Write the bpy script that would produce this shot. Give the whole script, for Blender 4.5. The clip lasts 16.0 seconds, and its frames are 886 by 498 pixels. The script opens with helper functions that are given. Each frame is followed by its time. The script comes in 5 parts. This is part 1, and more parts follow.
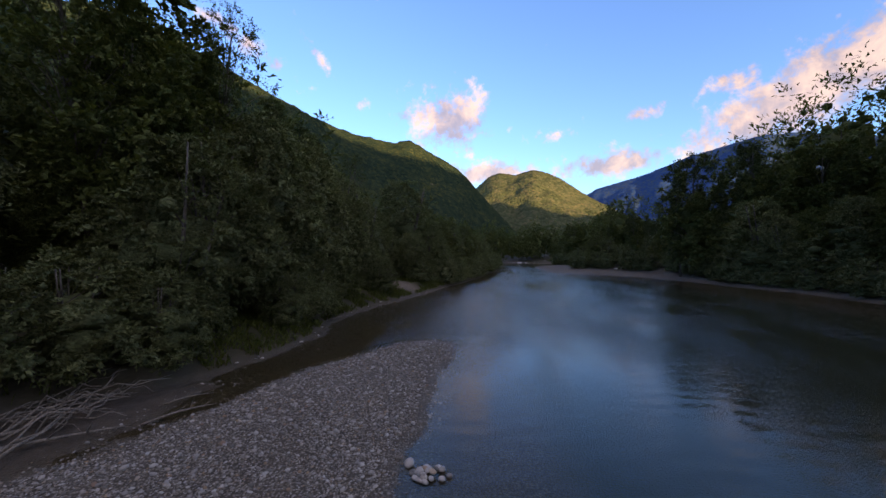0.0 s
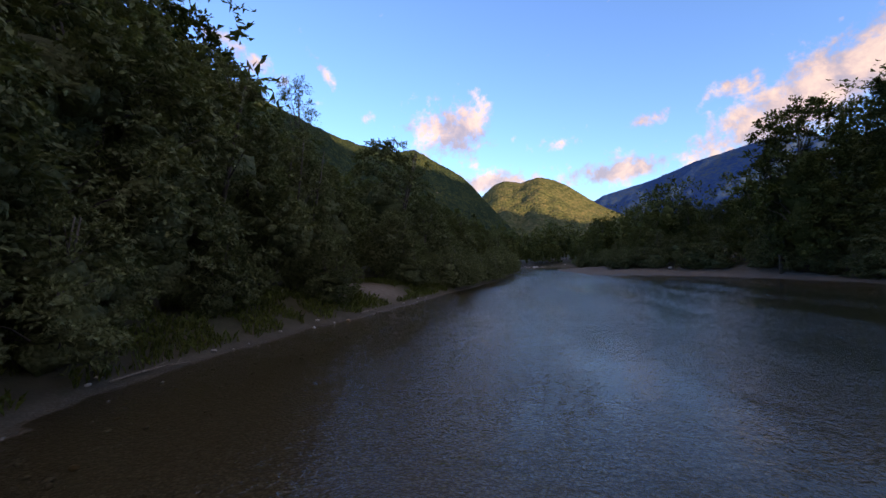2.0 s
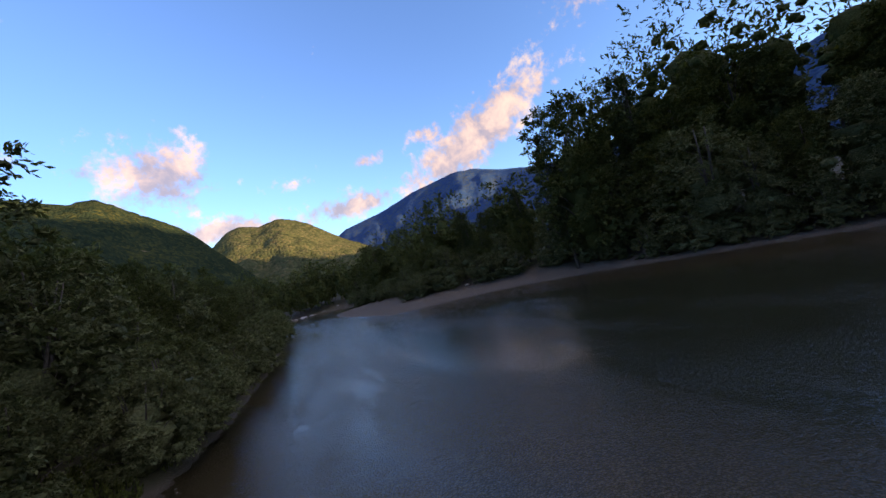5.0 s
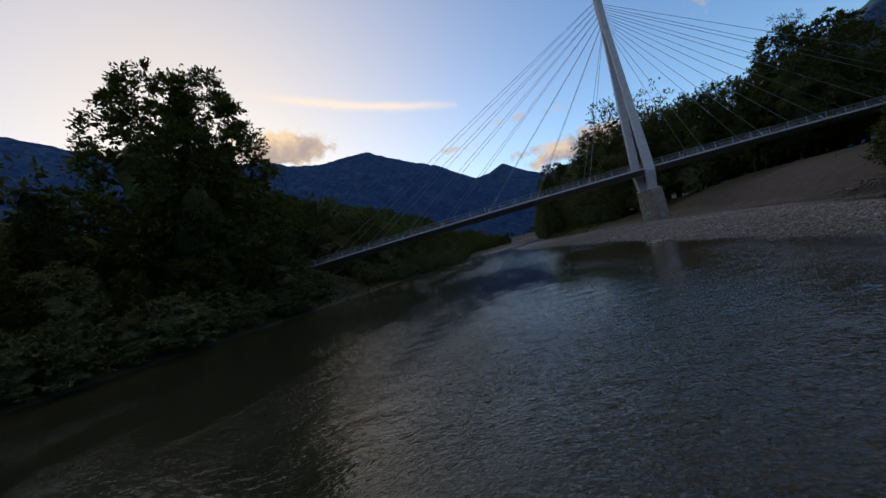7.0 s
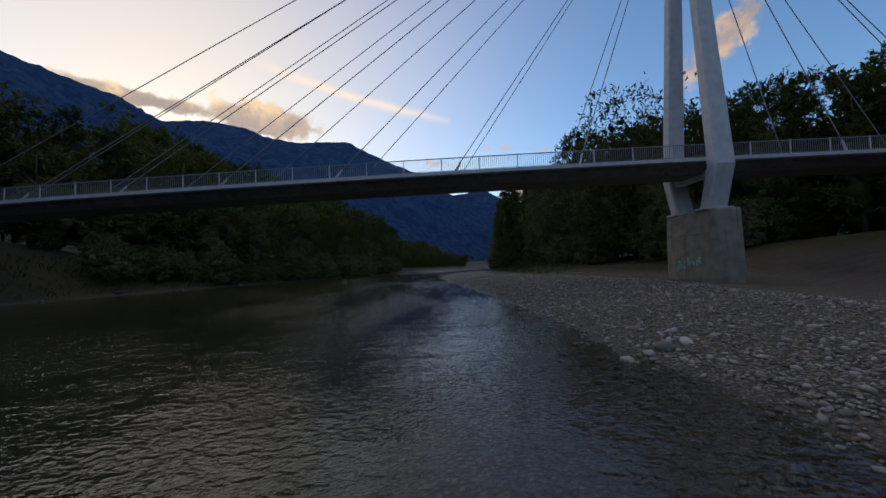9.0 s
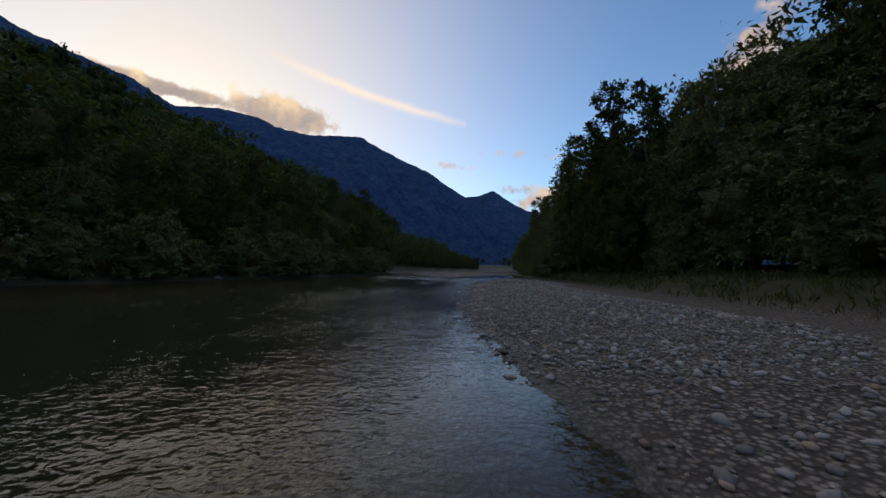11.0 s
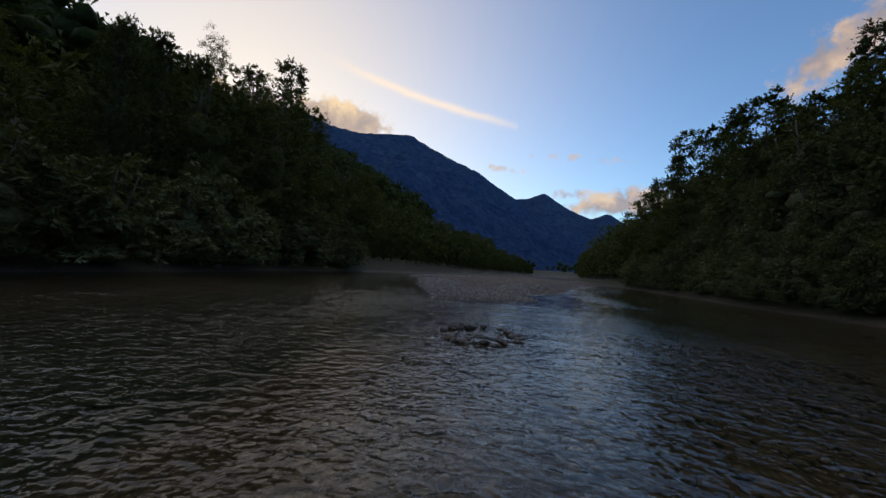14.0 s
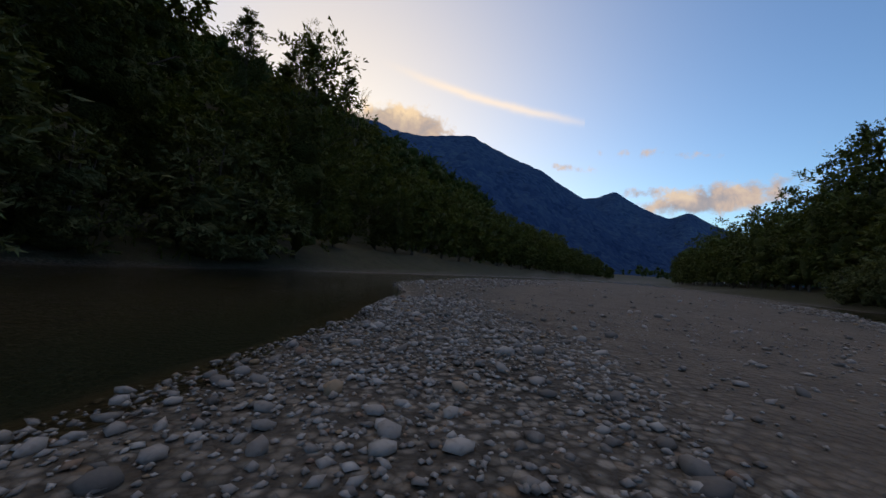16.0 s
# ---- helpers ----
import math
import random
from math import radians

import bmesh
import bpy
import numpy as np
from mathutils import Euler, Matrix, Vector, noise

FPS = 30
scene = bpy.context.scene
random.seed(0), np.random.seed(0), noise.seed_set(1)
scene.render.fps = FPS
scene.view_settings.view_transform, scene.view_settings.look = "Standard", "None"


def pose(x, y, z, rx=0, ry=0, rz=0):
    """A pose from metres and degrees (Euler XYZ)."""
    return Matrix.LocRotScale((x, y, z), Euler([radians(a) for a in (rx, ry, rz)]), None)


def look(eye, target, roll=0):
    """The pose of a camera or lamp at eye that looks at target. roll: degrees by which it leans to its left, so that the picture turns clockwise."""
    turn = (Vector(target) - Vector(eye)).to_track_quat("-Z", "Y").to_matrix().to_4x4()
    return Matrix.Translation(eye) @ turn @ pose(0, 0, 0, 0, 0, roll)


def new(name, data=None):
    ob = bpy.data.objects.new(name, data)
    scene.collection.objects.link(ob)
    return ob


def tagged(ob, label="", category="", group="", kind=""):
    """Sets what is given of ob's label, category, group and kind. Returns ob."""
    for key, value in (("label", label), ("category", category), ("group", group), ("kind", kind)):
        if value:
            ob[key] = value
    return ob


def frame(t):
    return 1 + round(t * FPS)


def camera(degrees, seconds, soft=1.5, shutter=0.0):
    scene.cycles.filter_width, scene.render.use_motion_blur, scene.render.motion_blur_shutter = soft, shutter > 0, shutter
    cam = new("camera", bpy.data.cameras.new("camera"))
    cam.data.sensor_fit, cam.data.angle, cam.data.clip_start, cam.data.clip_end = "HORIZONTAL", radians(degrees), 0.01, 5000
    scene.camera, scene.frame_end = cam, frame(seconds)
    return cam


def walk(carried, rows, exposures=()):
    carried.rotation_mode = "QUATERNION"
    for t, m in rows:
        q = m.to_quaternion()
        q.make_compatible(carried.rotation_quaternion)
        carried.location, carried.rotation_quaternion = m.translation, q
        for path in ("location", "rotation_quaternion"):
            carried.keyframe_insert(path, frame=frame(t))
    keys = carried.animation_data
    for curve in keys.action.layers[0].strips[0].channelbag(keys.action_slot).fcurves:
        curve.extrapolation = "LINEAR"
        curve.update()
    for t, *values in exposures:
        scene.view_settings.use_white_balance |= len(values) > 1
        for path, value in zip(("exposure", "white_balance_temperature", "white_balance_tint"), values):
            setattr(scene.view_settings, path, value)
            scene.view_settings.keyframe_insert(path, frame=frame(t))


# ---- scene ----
cam = camera(100.1, 16.0)
PATH = [
    (0.0, 3.88, -4.61, 7.41, 7.13, 0.43, -0.56),
    (0.5, 2.69, 2.12, 5.75, 7.15, 1.30, -0.49),
    (1.0, 2.00, 8.13, 4.80, 7.50, 1.58, -0.82),
    (1.5, 1.74, 13.86, 4.17, 7.88, 1.85, -1.14),
    (2.0, 1.20, 21.73, 4.29, 8.08, 2.00, -1.52),
    (2.5, 0.89, 27.65, 4.74, 7.85, 2.01, -1.69),
    (3.0, 0.70, 32.81, 4.91, 7.10, 2.27, -2.10),
    (3.5, 0.60, 37.38, 5.35, 5.87, 2.65, -2.92),
    (4.0, 0.39, 42.09, 6.00, 3.13, 3.05, -4.09),
    (4.5, 0.07, 46.14, 6.74, -5.50, 3.58, -7.40),
    (5.0, 0.10, 50.04, 7.24, -29.30, 2.33, -14.74),
    (5.2, -0.13, 51.04, 6.94, -40.68, 1.14, -17.38),
    (5.6, 1.88, 53.25, 6.00, -74.00, 3.00, -21.00),
    (6.0, 6.50, 55.75, 5.50, -107.00, 2.60, -24.00),
    (6.4, 11.62, 53.25, 4.62, -138.00, 2.20, -22.00),
    (6.8, 15.00, 46.00, 3.62, -163.00, 1.70, -17.50),
    (7.1, 15.12, 38.25, 2.75, -176.00, 1.40, -12.30),
    (7.3, 13.66, 31.61, 2.38, -179.79, 1.36, -9.43),
    (7.5, 12.17, 26.77, 2.60, -179.77, 1.50, -8.42),
    (8.0, 9.56, 17.21, 2.13, -179.66, 2.26, -6.04),
    (8.5, 7.28, 8.14, 1.78, -179.24, 2.58, -3.54),
    (9.0, 5.07, -1.41, 2.29, -178.26, 2.64, -1.54),
    (9.2, 4.47, -5.79, 2.59, -178.55, 2.57, -0.65),
    (9.8, 4.45, -20.80, 2.69, -178.50, 2.50, 0.50),
    (10.4, 5.80, -37.90, 2.38, -178.00, 2.70, 1.20),
    (11.0, 8.00, -56.00, 1.94, -177.00, 2.95, 1.70),
    (11.5, 9.40, -70.00, 1.68, -176.15, 3.17, 2.07),
    (12.0, 9.64, -80.24, 1.53, -175.70, 3.25, 2.98),
    (12.5, 9.64, -90.41, 1.77, -174.94, 3.24, 2.95),
    (13.0, 9.89, -99.80, 1.86, -173.94, 3.11, 3.10),
    (13.5, 9.95, -109.75, 1.62, -172.39, 2.94, 3.94),
    (14.0, 10.12, -119.12, 1.34, -169.81, 2.88, 4.46),
    (14.5, 10.32, -127.58, 1.43, -166.61, 2.57, 5.14),
    (15.0, 11.23, -135.61, 1.13, -163.63, 2.54, 5.28),
    (15.5, 12.90, -142.70, 1.10, -161.49, 2.41, 5.52),
    (16.0, 15.00, -149.30, 1.05, -160.36, 2.40, 5.06),
]
walk(cam, [(t, pose(x, y, z, 90 + pitch, 0, yaw) @ pose(0, 0, 0, 0, 0, roll)) for t, x, y, z, yaw, pitch, roll in PATH],
     exposures=[(0.0, 1.18, 8400, 20), (5.2, 1.18, 8400, 20), (7.3, 0.52, 9500, 9), (16.0, 0.52, 9500, 9)])

# ---- light: evening sky, sun low behind the southern ridge ----
SUN_AZ, SUN_EL = 141.0, 6.6            # degrees clockwise from +y, above the horizon


def heading(az, el):
    a, e = radians(az), radians(el)
    return Vector((math.sin(a) * math.cos(e), math.cos(a) * math.cos(e), math.sin(e)))


sun_data = bpy.data.lights.new("sun", "SUN")
sun_data.energy, sun_data.angle, sun_data.color = 5.0, radians(0.5), (1.0, 0.72, 0.42)
sun = new("sun", sun_data)
sun.matrix_world = look((0, 0, 300), Vector((0, 0, 300)) - heading(SUN_AZ, SUN_EL))


class Nodes:
    """Short-hand for building a node tree."""

    def __init__(self, tree):
        self.tree = tree
        tree.nodes.clear()

    def add(self, kind, **inputs):
        n = self.tree.nodes.new(kind)
        for key, value in inputs.items():
            self.put(n, key, value)
        return n

    def put(self, n, key, value):
        socket = n.inputs[int(key[1:])] if key[0] == "i" and key[1:].isdigit() else n.inputs[key.replace("_", " ")]
        if isinstance(value, bpy.types.NodeSocket):
            self.tree.links.new(value, socket)
        else:
            socket.default_value = value

    def math(self, op, a, b=0.0, clamp=False):
        n = self.add("ShaderNodeMath", i0=a, i1=b)
        n.operation, n.use_clamp = op, clamp
        return n.outputs[0]

    def vec(self, op, a, b=(0, 0, 0)):
        n = self.add("ShaderNodeVectorMath", i0=a, i1=b)
        n.operation = op
        return n.outputs["Value"] if op in ("DOT_PRODUCT", "LENGTH", "DISTANCE") else n.outputs["Vector"]

    def noise(self, where, scale, detail=4.0, rough=0.55, distort=0.0):
        return self.add("ShaderNodeTexNoise", Vector=where, Scale=scale, Detail=detail, Roughness=rough, Distortion=distort).outputs["Fac"]

    def ramp(self, fac, *stops):
        n = self.add("ShaderNodeValToRGB", Fac=fac)
        els = n.color_ramp.elements
        while len(els) < len(stops):
            els.new(0.5)
        for e, (p, c) in zip(els, stops):
            e.position, e.color = p, (*c, 1) if len(c) == 3 else c
        return n.outputs["Color"]

    def span(self, value, lo, hi, a=0.0, b=1.0, smooth=True):
        n = self.add("ShaderNodeMapRange", i0=value, i1=lo, i2=hi, i3=a, i4=b)
        n.interpolation_type = "SMOOTHSTEP" if smooth else "LINEAR"
        return n.outputs[0]

    def mix(self, fac, a, b, blend="MIX"):
        n = self.add("ShaderNodeMix")
        n.data_type, n.blend_type = "RGBA", blend
        for i, value in ((0, fac), (6, a), (7, b)):
            if isinstance(value, bpy.types.NodeSocket):
                self.tree.links.new(value, n.inputs[i])
            else:
                n.inputs[i].default_value = value if i == 0 else (*value, 1)[:4]
        return n.outputs[2]


def build_world():
    world = bpy.data.worlds.new("evening_sky")
    scene.world = world
    world.use_nodes = True
    n = Nodes(world.node_tree)
    way = n.add("ShaderNodeTexCoord").outputs["Generated"]
    sky = n.add("ShaderNodeTexSky")
    sky.sky_type, sky.sun_disc = "NISHITA", False
    sky.sun_elevation, sky.sun_rotation = radians(SUN_EL), radians(SUN_AZ)
    sky.altitude, sky.air_density, sky.dust_density, sky.ozone_density = 300, 1.0, 0.6, 2.5
    blue = sky.outputs["Color"]
    # clouds: soft masks round a heading, each broken up by noise; wide = degrees across, tall = degrees high
    sep = n.add("ShaderNodeSeparateXYZ", Vector=way)
    az = n.math("MULTIPLY", n.math("ARCTAN2", sep.outputs[0], sep.outputs[1]), 180 / math.pi)
    el = n.math("MULTIPLY", n.math("ARCSINE", sep.outputs[2]), 180 / math.pi)
    puffs = n.noise(way, 14.0, 7.0, 0.6, 0.3)
    fine = n.noise(way, 42.0, 5.0, 0.6)
    body = n.math("ADD", n.math("MULTIPLY", puffs, 0.48), n.math("MULTIPLY", fine, 0.52))
    total = None
    for a, e, wide, tall, lean, dense in CLOUDS:
        da = n.math("WRAP", n.math("SUBTRACT", az, a), 180.0)
        da.node.inputs[2].default_value = -180.0
        de = n.math("SUBTRACT", n.math("SUBTRACT", el, e), n.math("MULTIPLY", da, lean))
        r2 = n.math("ADD", n.math("POWER", n.math("MULTIPLY", da, 1 / wide), 2.0), n.math("POWER", n.math("MULTIPLY", de, 1 / tall), 2.0))
        m = n.math("MULTIPLY", n.math("EXPONENT", n.math("MULTIPLY", r2, -1.0)), dense)
        total = m if total is None else n.math("MAXIMUM", total, m)
    cover = n.span(n.math("ADD", n.math("MULTIPLY", total, 0.62), n.math("MULTIPLY", n.math("SUBTRACT", body, 0.5), 1.9)), 0.26, 0.68)
    # a broken pale cloud sheet, added unseen high overhead for a less blue skylight
    sheet = n.math("MULTIPLY", n.span(el, 39.0, 56.0), n.span(n.math("ADD", n.noise(way, 3.0, 5.0, 0.6), n.math("MULTIPLY", puffs, 0.3)), 0.42, 0.72, 0.15, 0.85))
    cover = n.math("MAXIMUM", cover, sheet)
    near_sun = n.math("MAXIMUM", n.vec("DOT_PRODUCT", way, tuple(heading(SUN_AZ, SUN_EL + 9))), 0.0)
    bright = n.ramp(n.span(puffs, 0.35, 0.7), (0.0, (0.40, 0.40, 0.53)), (0.5, (0.72, 0.60, 0.60)), (1.0, (0.96, 0.82, 0.72)))
    cloud = n.mix(1.0, bright, (CLOUD_LIGHT, CLOUD_LIGHT, CLOUD_LIGHT), "MULTIPLY")
    glow = n.math("POWER", near_sun, 26.0)
    lit = n.math("ADD", n.span(el, 19.6, 22.6, 0.0, 0.8, False), n.math("MULTIPLY", n.math("SUBTRACT", body, 0.5), 2.2))
    lining = n.ramp(lit, (0.05, (0.40, 0.37, 0.46)), (0.4, (0.62, 0.54, 0.54)), (0.75, (1.3, 1.08, 0.8)))
    cloud = n.mix(n.math("MULTIPLY", glow, 1.0, True), cloud, n.mix(1.0, lining, (CLOUD_LIGHT, CLOUD_LIGHT, CLOUD_LIGHT), "MULTIPLY"))
    tint = n.mix(1.0, blue, SKY_TINT, "MULTIPLY")
    halo = n.mix(n.math("MULTIPLY", n.math("POWER", near_sun, 5.5), 0.66, True), tint, (1.42 * CLOUD_LIGHT, 1.24 * CLOUD_LIGHT, 0.98 * CLOUD_LIGHT))
    colour = n.mix(n.math("MULTIPLY", cover, 0.88), halo, cloud)
    # a long thin vapour trail
    da, de = n.math("SUBTRACT", az, 166.0), n.math("SUBTRACT", el, 24.4)
    off = n.math("ADD", n.math("ADD", de, n.math("MULTIPLY", da, 0.2)), n.math("MULTIPLY", n.math("SUBTRACT", puffs, 0.5), 0.9))
    trail = n.math("MULTIPLY", n.math("EXPONENT", n.math("MULTIPLY", n.math("POWER", n.math("ABSOLUTE", n.math("MULTIPLY", off, 2.0)), 2.0), -1.0)), n.span(n.math("ABSOLUTE", da), 4.0, 19.0, 0.5, 0.0))
    colour = n.mix(trail, colour, (1.5 * CLOUD_LIGHT, 1.3 * CLOUD_LIGHT, 1.12 * CLOUD_LIGHT))
    back = n.add("ShaderNodeBackground", Color=colour, Strength=SKY_STRENGTH)
    n.add("ShaderNodeOutputWorld", Surface=back.outputs[0])


SKY_STRENGTH, CLOUD_LIGHT, SKY_TINT = 0.15, 3.5, (0.95, 1.36, 2.05)
# azimuth, elevation, half width, half height, lean, density
CLOUDS = [(-5.5, 19.3, 7.0, 5.2, 0.0, 1.2), (-12.5, 20.0, 2.6, 2.2, 0.2, 0.75), (-25.8, 27.0, 3.2, 1.3, -1.1, 0.72), (-36.0, 27.0, 8.0, 2.0, -0.42, 0.85),
          (-19.5, 21.5, 1.4, 1.4, 0.0, 0.75), (21.5, 18.2, 4.5, 1.5, 0.15, 0.8), (31.0, 19.6, 4.5, 1.6, 0.1, 0.95), (38.0, 17.0, 14.0, 4.8, 0.42, 1.35),
          (0.0, 11.8, 8.0, 2.2, 0.0, 1.2), (17.0, 12.0, 9.0, 2.2, 0.05, 1.2), (10.0, 16.5, 5.0, 1.2, 0.0, 0.65), (62.0, 32.0, 12.0, 5.0, 0.4, 0.8),
          (138.0, 20.5, 10.0, 1.0, -0.02, 1.7), (152.5, 20.4, 6.5, 2.2, -0.06, 2.0), (-172.0, 12.0, 4.5, 1.2, 0.0, 0.9),
          (-164.0, 10.9, 9.0, 2.1, 0.12, 1.4), (-143.5, 25.5, 5.5, 3.2, 0.55, 1.25), (178.0, 15.6, 5.0, 0.7, -0.1, 0.7), (-170.0, 17.0, 10.0, 0.8, -0.1, 0.6)]
build_world()


# ---- materials ----
def material(name):
    m = bpy.data.materials.new(name)
    m.use_nodes = True
    n = Nodes(m.node_tree)
    n.place = n.add("ShaderNodeTexCoord").outputs["Object"]
    n.world = n.add("ShaderNodeNewGeometry").outputs["Position"]
    n.island = n.add("ShaderNodeNewGeometry").outputs["Random Per Island"]
    n.own = n.add("ShaderNodeObjectInfo").outputs["Random"]
    return m, n


def finish(n, colour, rough=0.8, bump=None, strength=0.3, distance=0.02, metal=0.0, specular=0.4, **more):
    b = n.add("ShaderNodeBsdfPrincipled", Base_Color=colour, Roughness=rough, Metallic=metal)
    n.put(b, "Specular IOR Level", specular)
    for key, value in more.items():
        n.put(b, key, value)
    if bump is not None:
        n.put(b, "Normal", n.add("ShaderNodeBump", Height=bump, Strength=strength, Distance=distance).outputs[0])
    n.add("ShaderNodeOutputMaterial", Surface=b.outputs[0])
    return b


def leaf_material(name, dark, light, shine=0.65):
    m, n = material(name)
    big = n.noise(n.world, 0.35, 2.0)
    mixed = n.math("ADD", n.math("MULTIPLY", n.island, 0.45), n.math("ADD", n.math("MULTIPLY", big, 0.5), n.math("MULTIPLY", n.own, 0.35)))
    colour = n.ramp(n.span(mixed, 0.25, 1.0, smooth=False), (0.0, dark), (1.0, light))
    tufts = n.add("ShaderNodeTexVoronoi", Vector=n.place, Scale=6.5)
    colour = n.mix(n.span(n.add("ShaderNodeSeparateColor", Color=tufts.outputs["Color"]).outputs[0], 0.0, 1.0, 0.4, 0.0), colour, tuple(v * 0.5 for v in dark))
    relief = n.math("ADD", n.math("SUBTRACT", 1.0, tufts.outputs["Distance"]), n.noise(n.place, 2.2, 4.0))
    normal = n.add("ShaderNodeBump", Height=relief, Strength=0.8, Distance=0.14).outputs[0]
    b = n.add("ShaderNodeBsdfPrincipled", Base_Color=colour, Roughness=shine, Normal=normal)
    n.put(b, "Specular IOR Level", 0.12)
    t = n.add("ShaderNodeBsdfTranslucent", Color=n.mix(1.0, colour, (1.0, 1.05, 0.45), "MULTIPLY"))
    s = n.add("ShaderNodeMixShader", i0=0.28, i1=b.outputs[0], i2=t.outputs[0])
    n.add("ShaderNodeOutputMaterial", Surface=s.outputs[0])
    return m


def bark_material(name, dark, light):
    m, n = material(name)
    stretched = n.vec("MULTIPLY", n.place, (6.0, 6.0, 1.2))
    g = n.noise(stretched, 2.0, 5.0)
    finish(n, n.ramp(g, (0.3, dark), (0.7, light)), 0.9, g, 0.6, 0.03)
    return m


def ground_material():
    m, n = material("river_ground")
    zone = n.add("ShaderNodeAttribute")
    zone.attribute_name = "zone"
    part = n.add("ShaderNodeSeparateColor", Color=zone.outputs["Color"])
    gravel, sand, mud = part.outputs[0], part.outputs[1], part.outputs[2]
    cells = n.add("ShaderNodeTexVoronoi", Vector=n.world, Scale=11.0, Randomness=1.0)
    pick = n.add("ShaderNodeSeparateColor", Color=cells.outputs["Color"]).outputs[0]
    small = n.add("ShaderNodeTexVoronoi", Vector=n.world, Scale=26.0)
    pebble = n.ramp(pick, (0.0, (0.22, 0.205, 0.175)), (0.35, (0.34, 0.315, 0.275)), (0.7, (0.45, 0.42, 0.375)), (0.9, (0.56, 0.53, 0.48)), (1.0, (0.36, 0.27, 0.19)))
    seam = n.span(cells.outputs["Distance"], 0.25, 0.62)
    # gaps between pebbles darkened in the colour to deepen their shade
    pebble = n.mix(n.math("MULTIPLY", seam, 0.85), pebble, (0.05, 0.045, 0.038))
    patch = n.noise(n.world, 0.5, 3.0)
    pebble = n.mix(n.span(patch, 0.4, 0.7, 0.0, 0.4), pebble, (0.17, 0.15, 0.125))
    # whole pebble bed darkened in colour, as the shaded gaps between loose stones
    pebble = n.mix(1.0, pebble, (0.66, 0.64, 0.6), "MULTIPLY")
    soil = n.ramp(n.noise(n.world, 1.3, 6.0), (0.3, (0.035, 0.04, 0.016)), (0.55, (0.06, 0.055, 0.03)), (0.75, (0.05, 0.07, 0.02)))
    silt = n.ramp(n.noise(n.world, 2.0, 6.0), (0.3, (0.12, 0.10, 0.078)), (0.7, (0.20, 0.168, 0.132)))
    ooze = n.ramp(n.noise(n.world, 1.1, 5.0), (0.3, (0.05, 0.043, 0.034)), (0.7, (0.10, 0.085, 0.066)))
    colour = n.mix(gravel, soil, pebble)
    colour = n.mix(sand, colour, silt)
    colour = n.mix(mud, colour, ooze)
    # under water silt browns the bed; its deep dark green stands for lost light
    z = n.add("ShaderNodeSeparateXYZ", Vector=n.world).outputs[2]
    colour = n.mix(n.span(z, -0.32, -0.95), colour, (0.02, 0.036, 0.028))
    wet = n.span(z, 0.12, -0.02)
    colour = n.mix(n.math("MULTIPLY", wet, n.span(z, -0.85, -0.25, 0.0, 0.66)), colour, (0.06, 0.048, 0.03))
    lumps = n.math("ADD", n.math("MULTIPLY", n.math("SUBTRACT", 1.0, cells.outputs["Distance"]), n.math("MULTIPLY", gravel, 1.0)), n.math("MULTIPLY", n.noise(n.world, 5.0, 5.0), 0.6))
    lumps = n.math("ADD", lumps, n.math("MULTIPLY", n.math("SUBTRACT", 1.0, small.outputs["Distance"]), n.math("MULTIPLY", gravel, 0.35)))
    finish(n, colour, n.span(wet, 0.0, 1.0, 0.92, 0.45), lumps, 0.8, 0.07, specular=0.3)
    return m


def stone_material(name="river_stone", by_object=False, pale=1.0):
    m, n = material(name)
    pick = n.own if by_object else n.island
    base = n.ramp(pick, (0.0, (0.17, 0.16, 0.145)), (0.25, (0.28, 0.265, 0.24)), (0.5, (0.38, 0.36, 0.33)), (0.75, (0.47, 0.45, 0.41)), (0.9, (0.58, 0.56, 0.52)), (0.95, (0.40, 0.29, 0.18)), (1.0, (0.30, 0.20, 0.15)))
    base = n.mix(1.0, base, (pale, pale, pale), "MULTIPLY")
    speck = n.noise(n.place, 26.0, 4.0)
    veins = n.noise(n.place, 5.0, 4.0, 0.6, 1.0)
    colour = n.mix(n.span(speck, 0.5, 0.75, 0.0, 0.35), base, (0.10, 0.10, 0.10))
    colour = n.mix(n.span(veins, 0.6, 0.75, 0.0, 0.3), colour, (0.42, 0.40, 0.36))
    z = n.add("ShaderNodeSeparateXYZ", Vector=n.world).outputs[2]
    wet = n.span(z, 0.09, 0.02)
    colour = n.mix(n.math("ADD", n.math("MULTIPLY", wet, 0.4), n.span(z, 0.02, -0.1, 0.0, 0.25)), colour, (0.05, 0.038, 0.022))
    finish(n, colour, n.span(wet, 0.0, 1.0, 0.85, 0.3), n.math("ADD", speck, veins), 0.25, 0.02, specular=0.18)
    return m


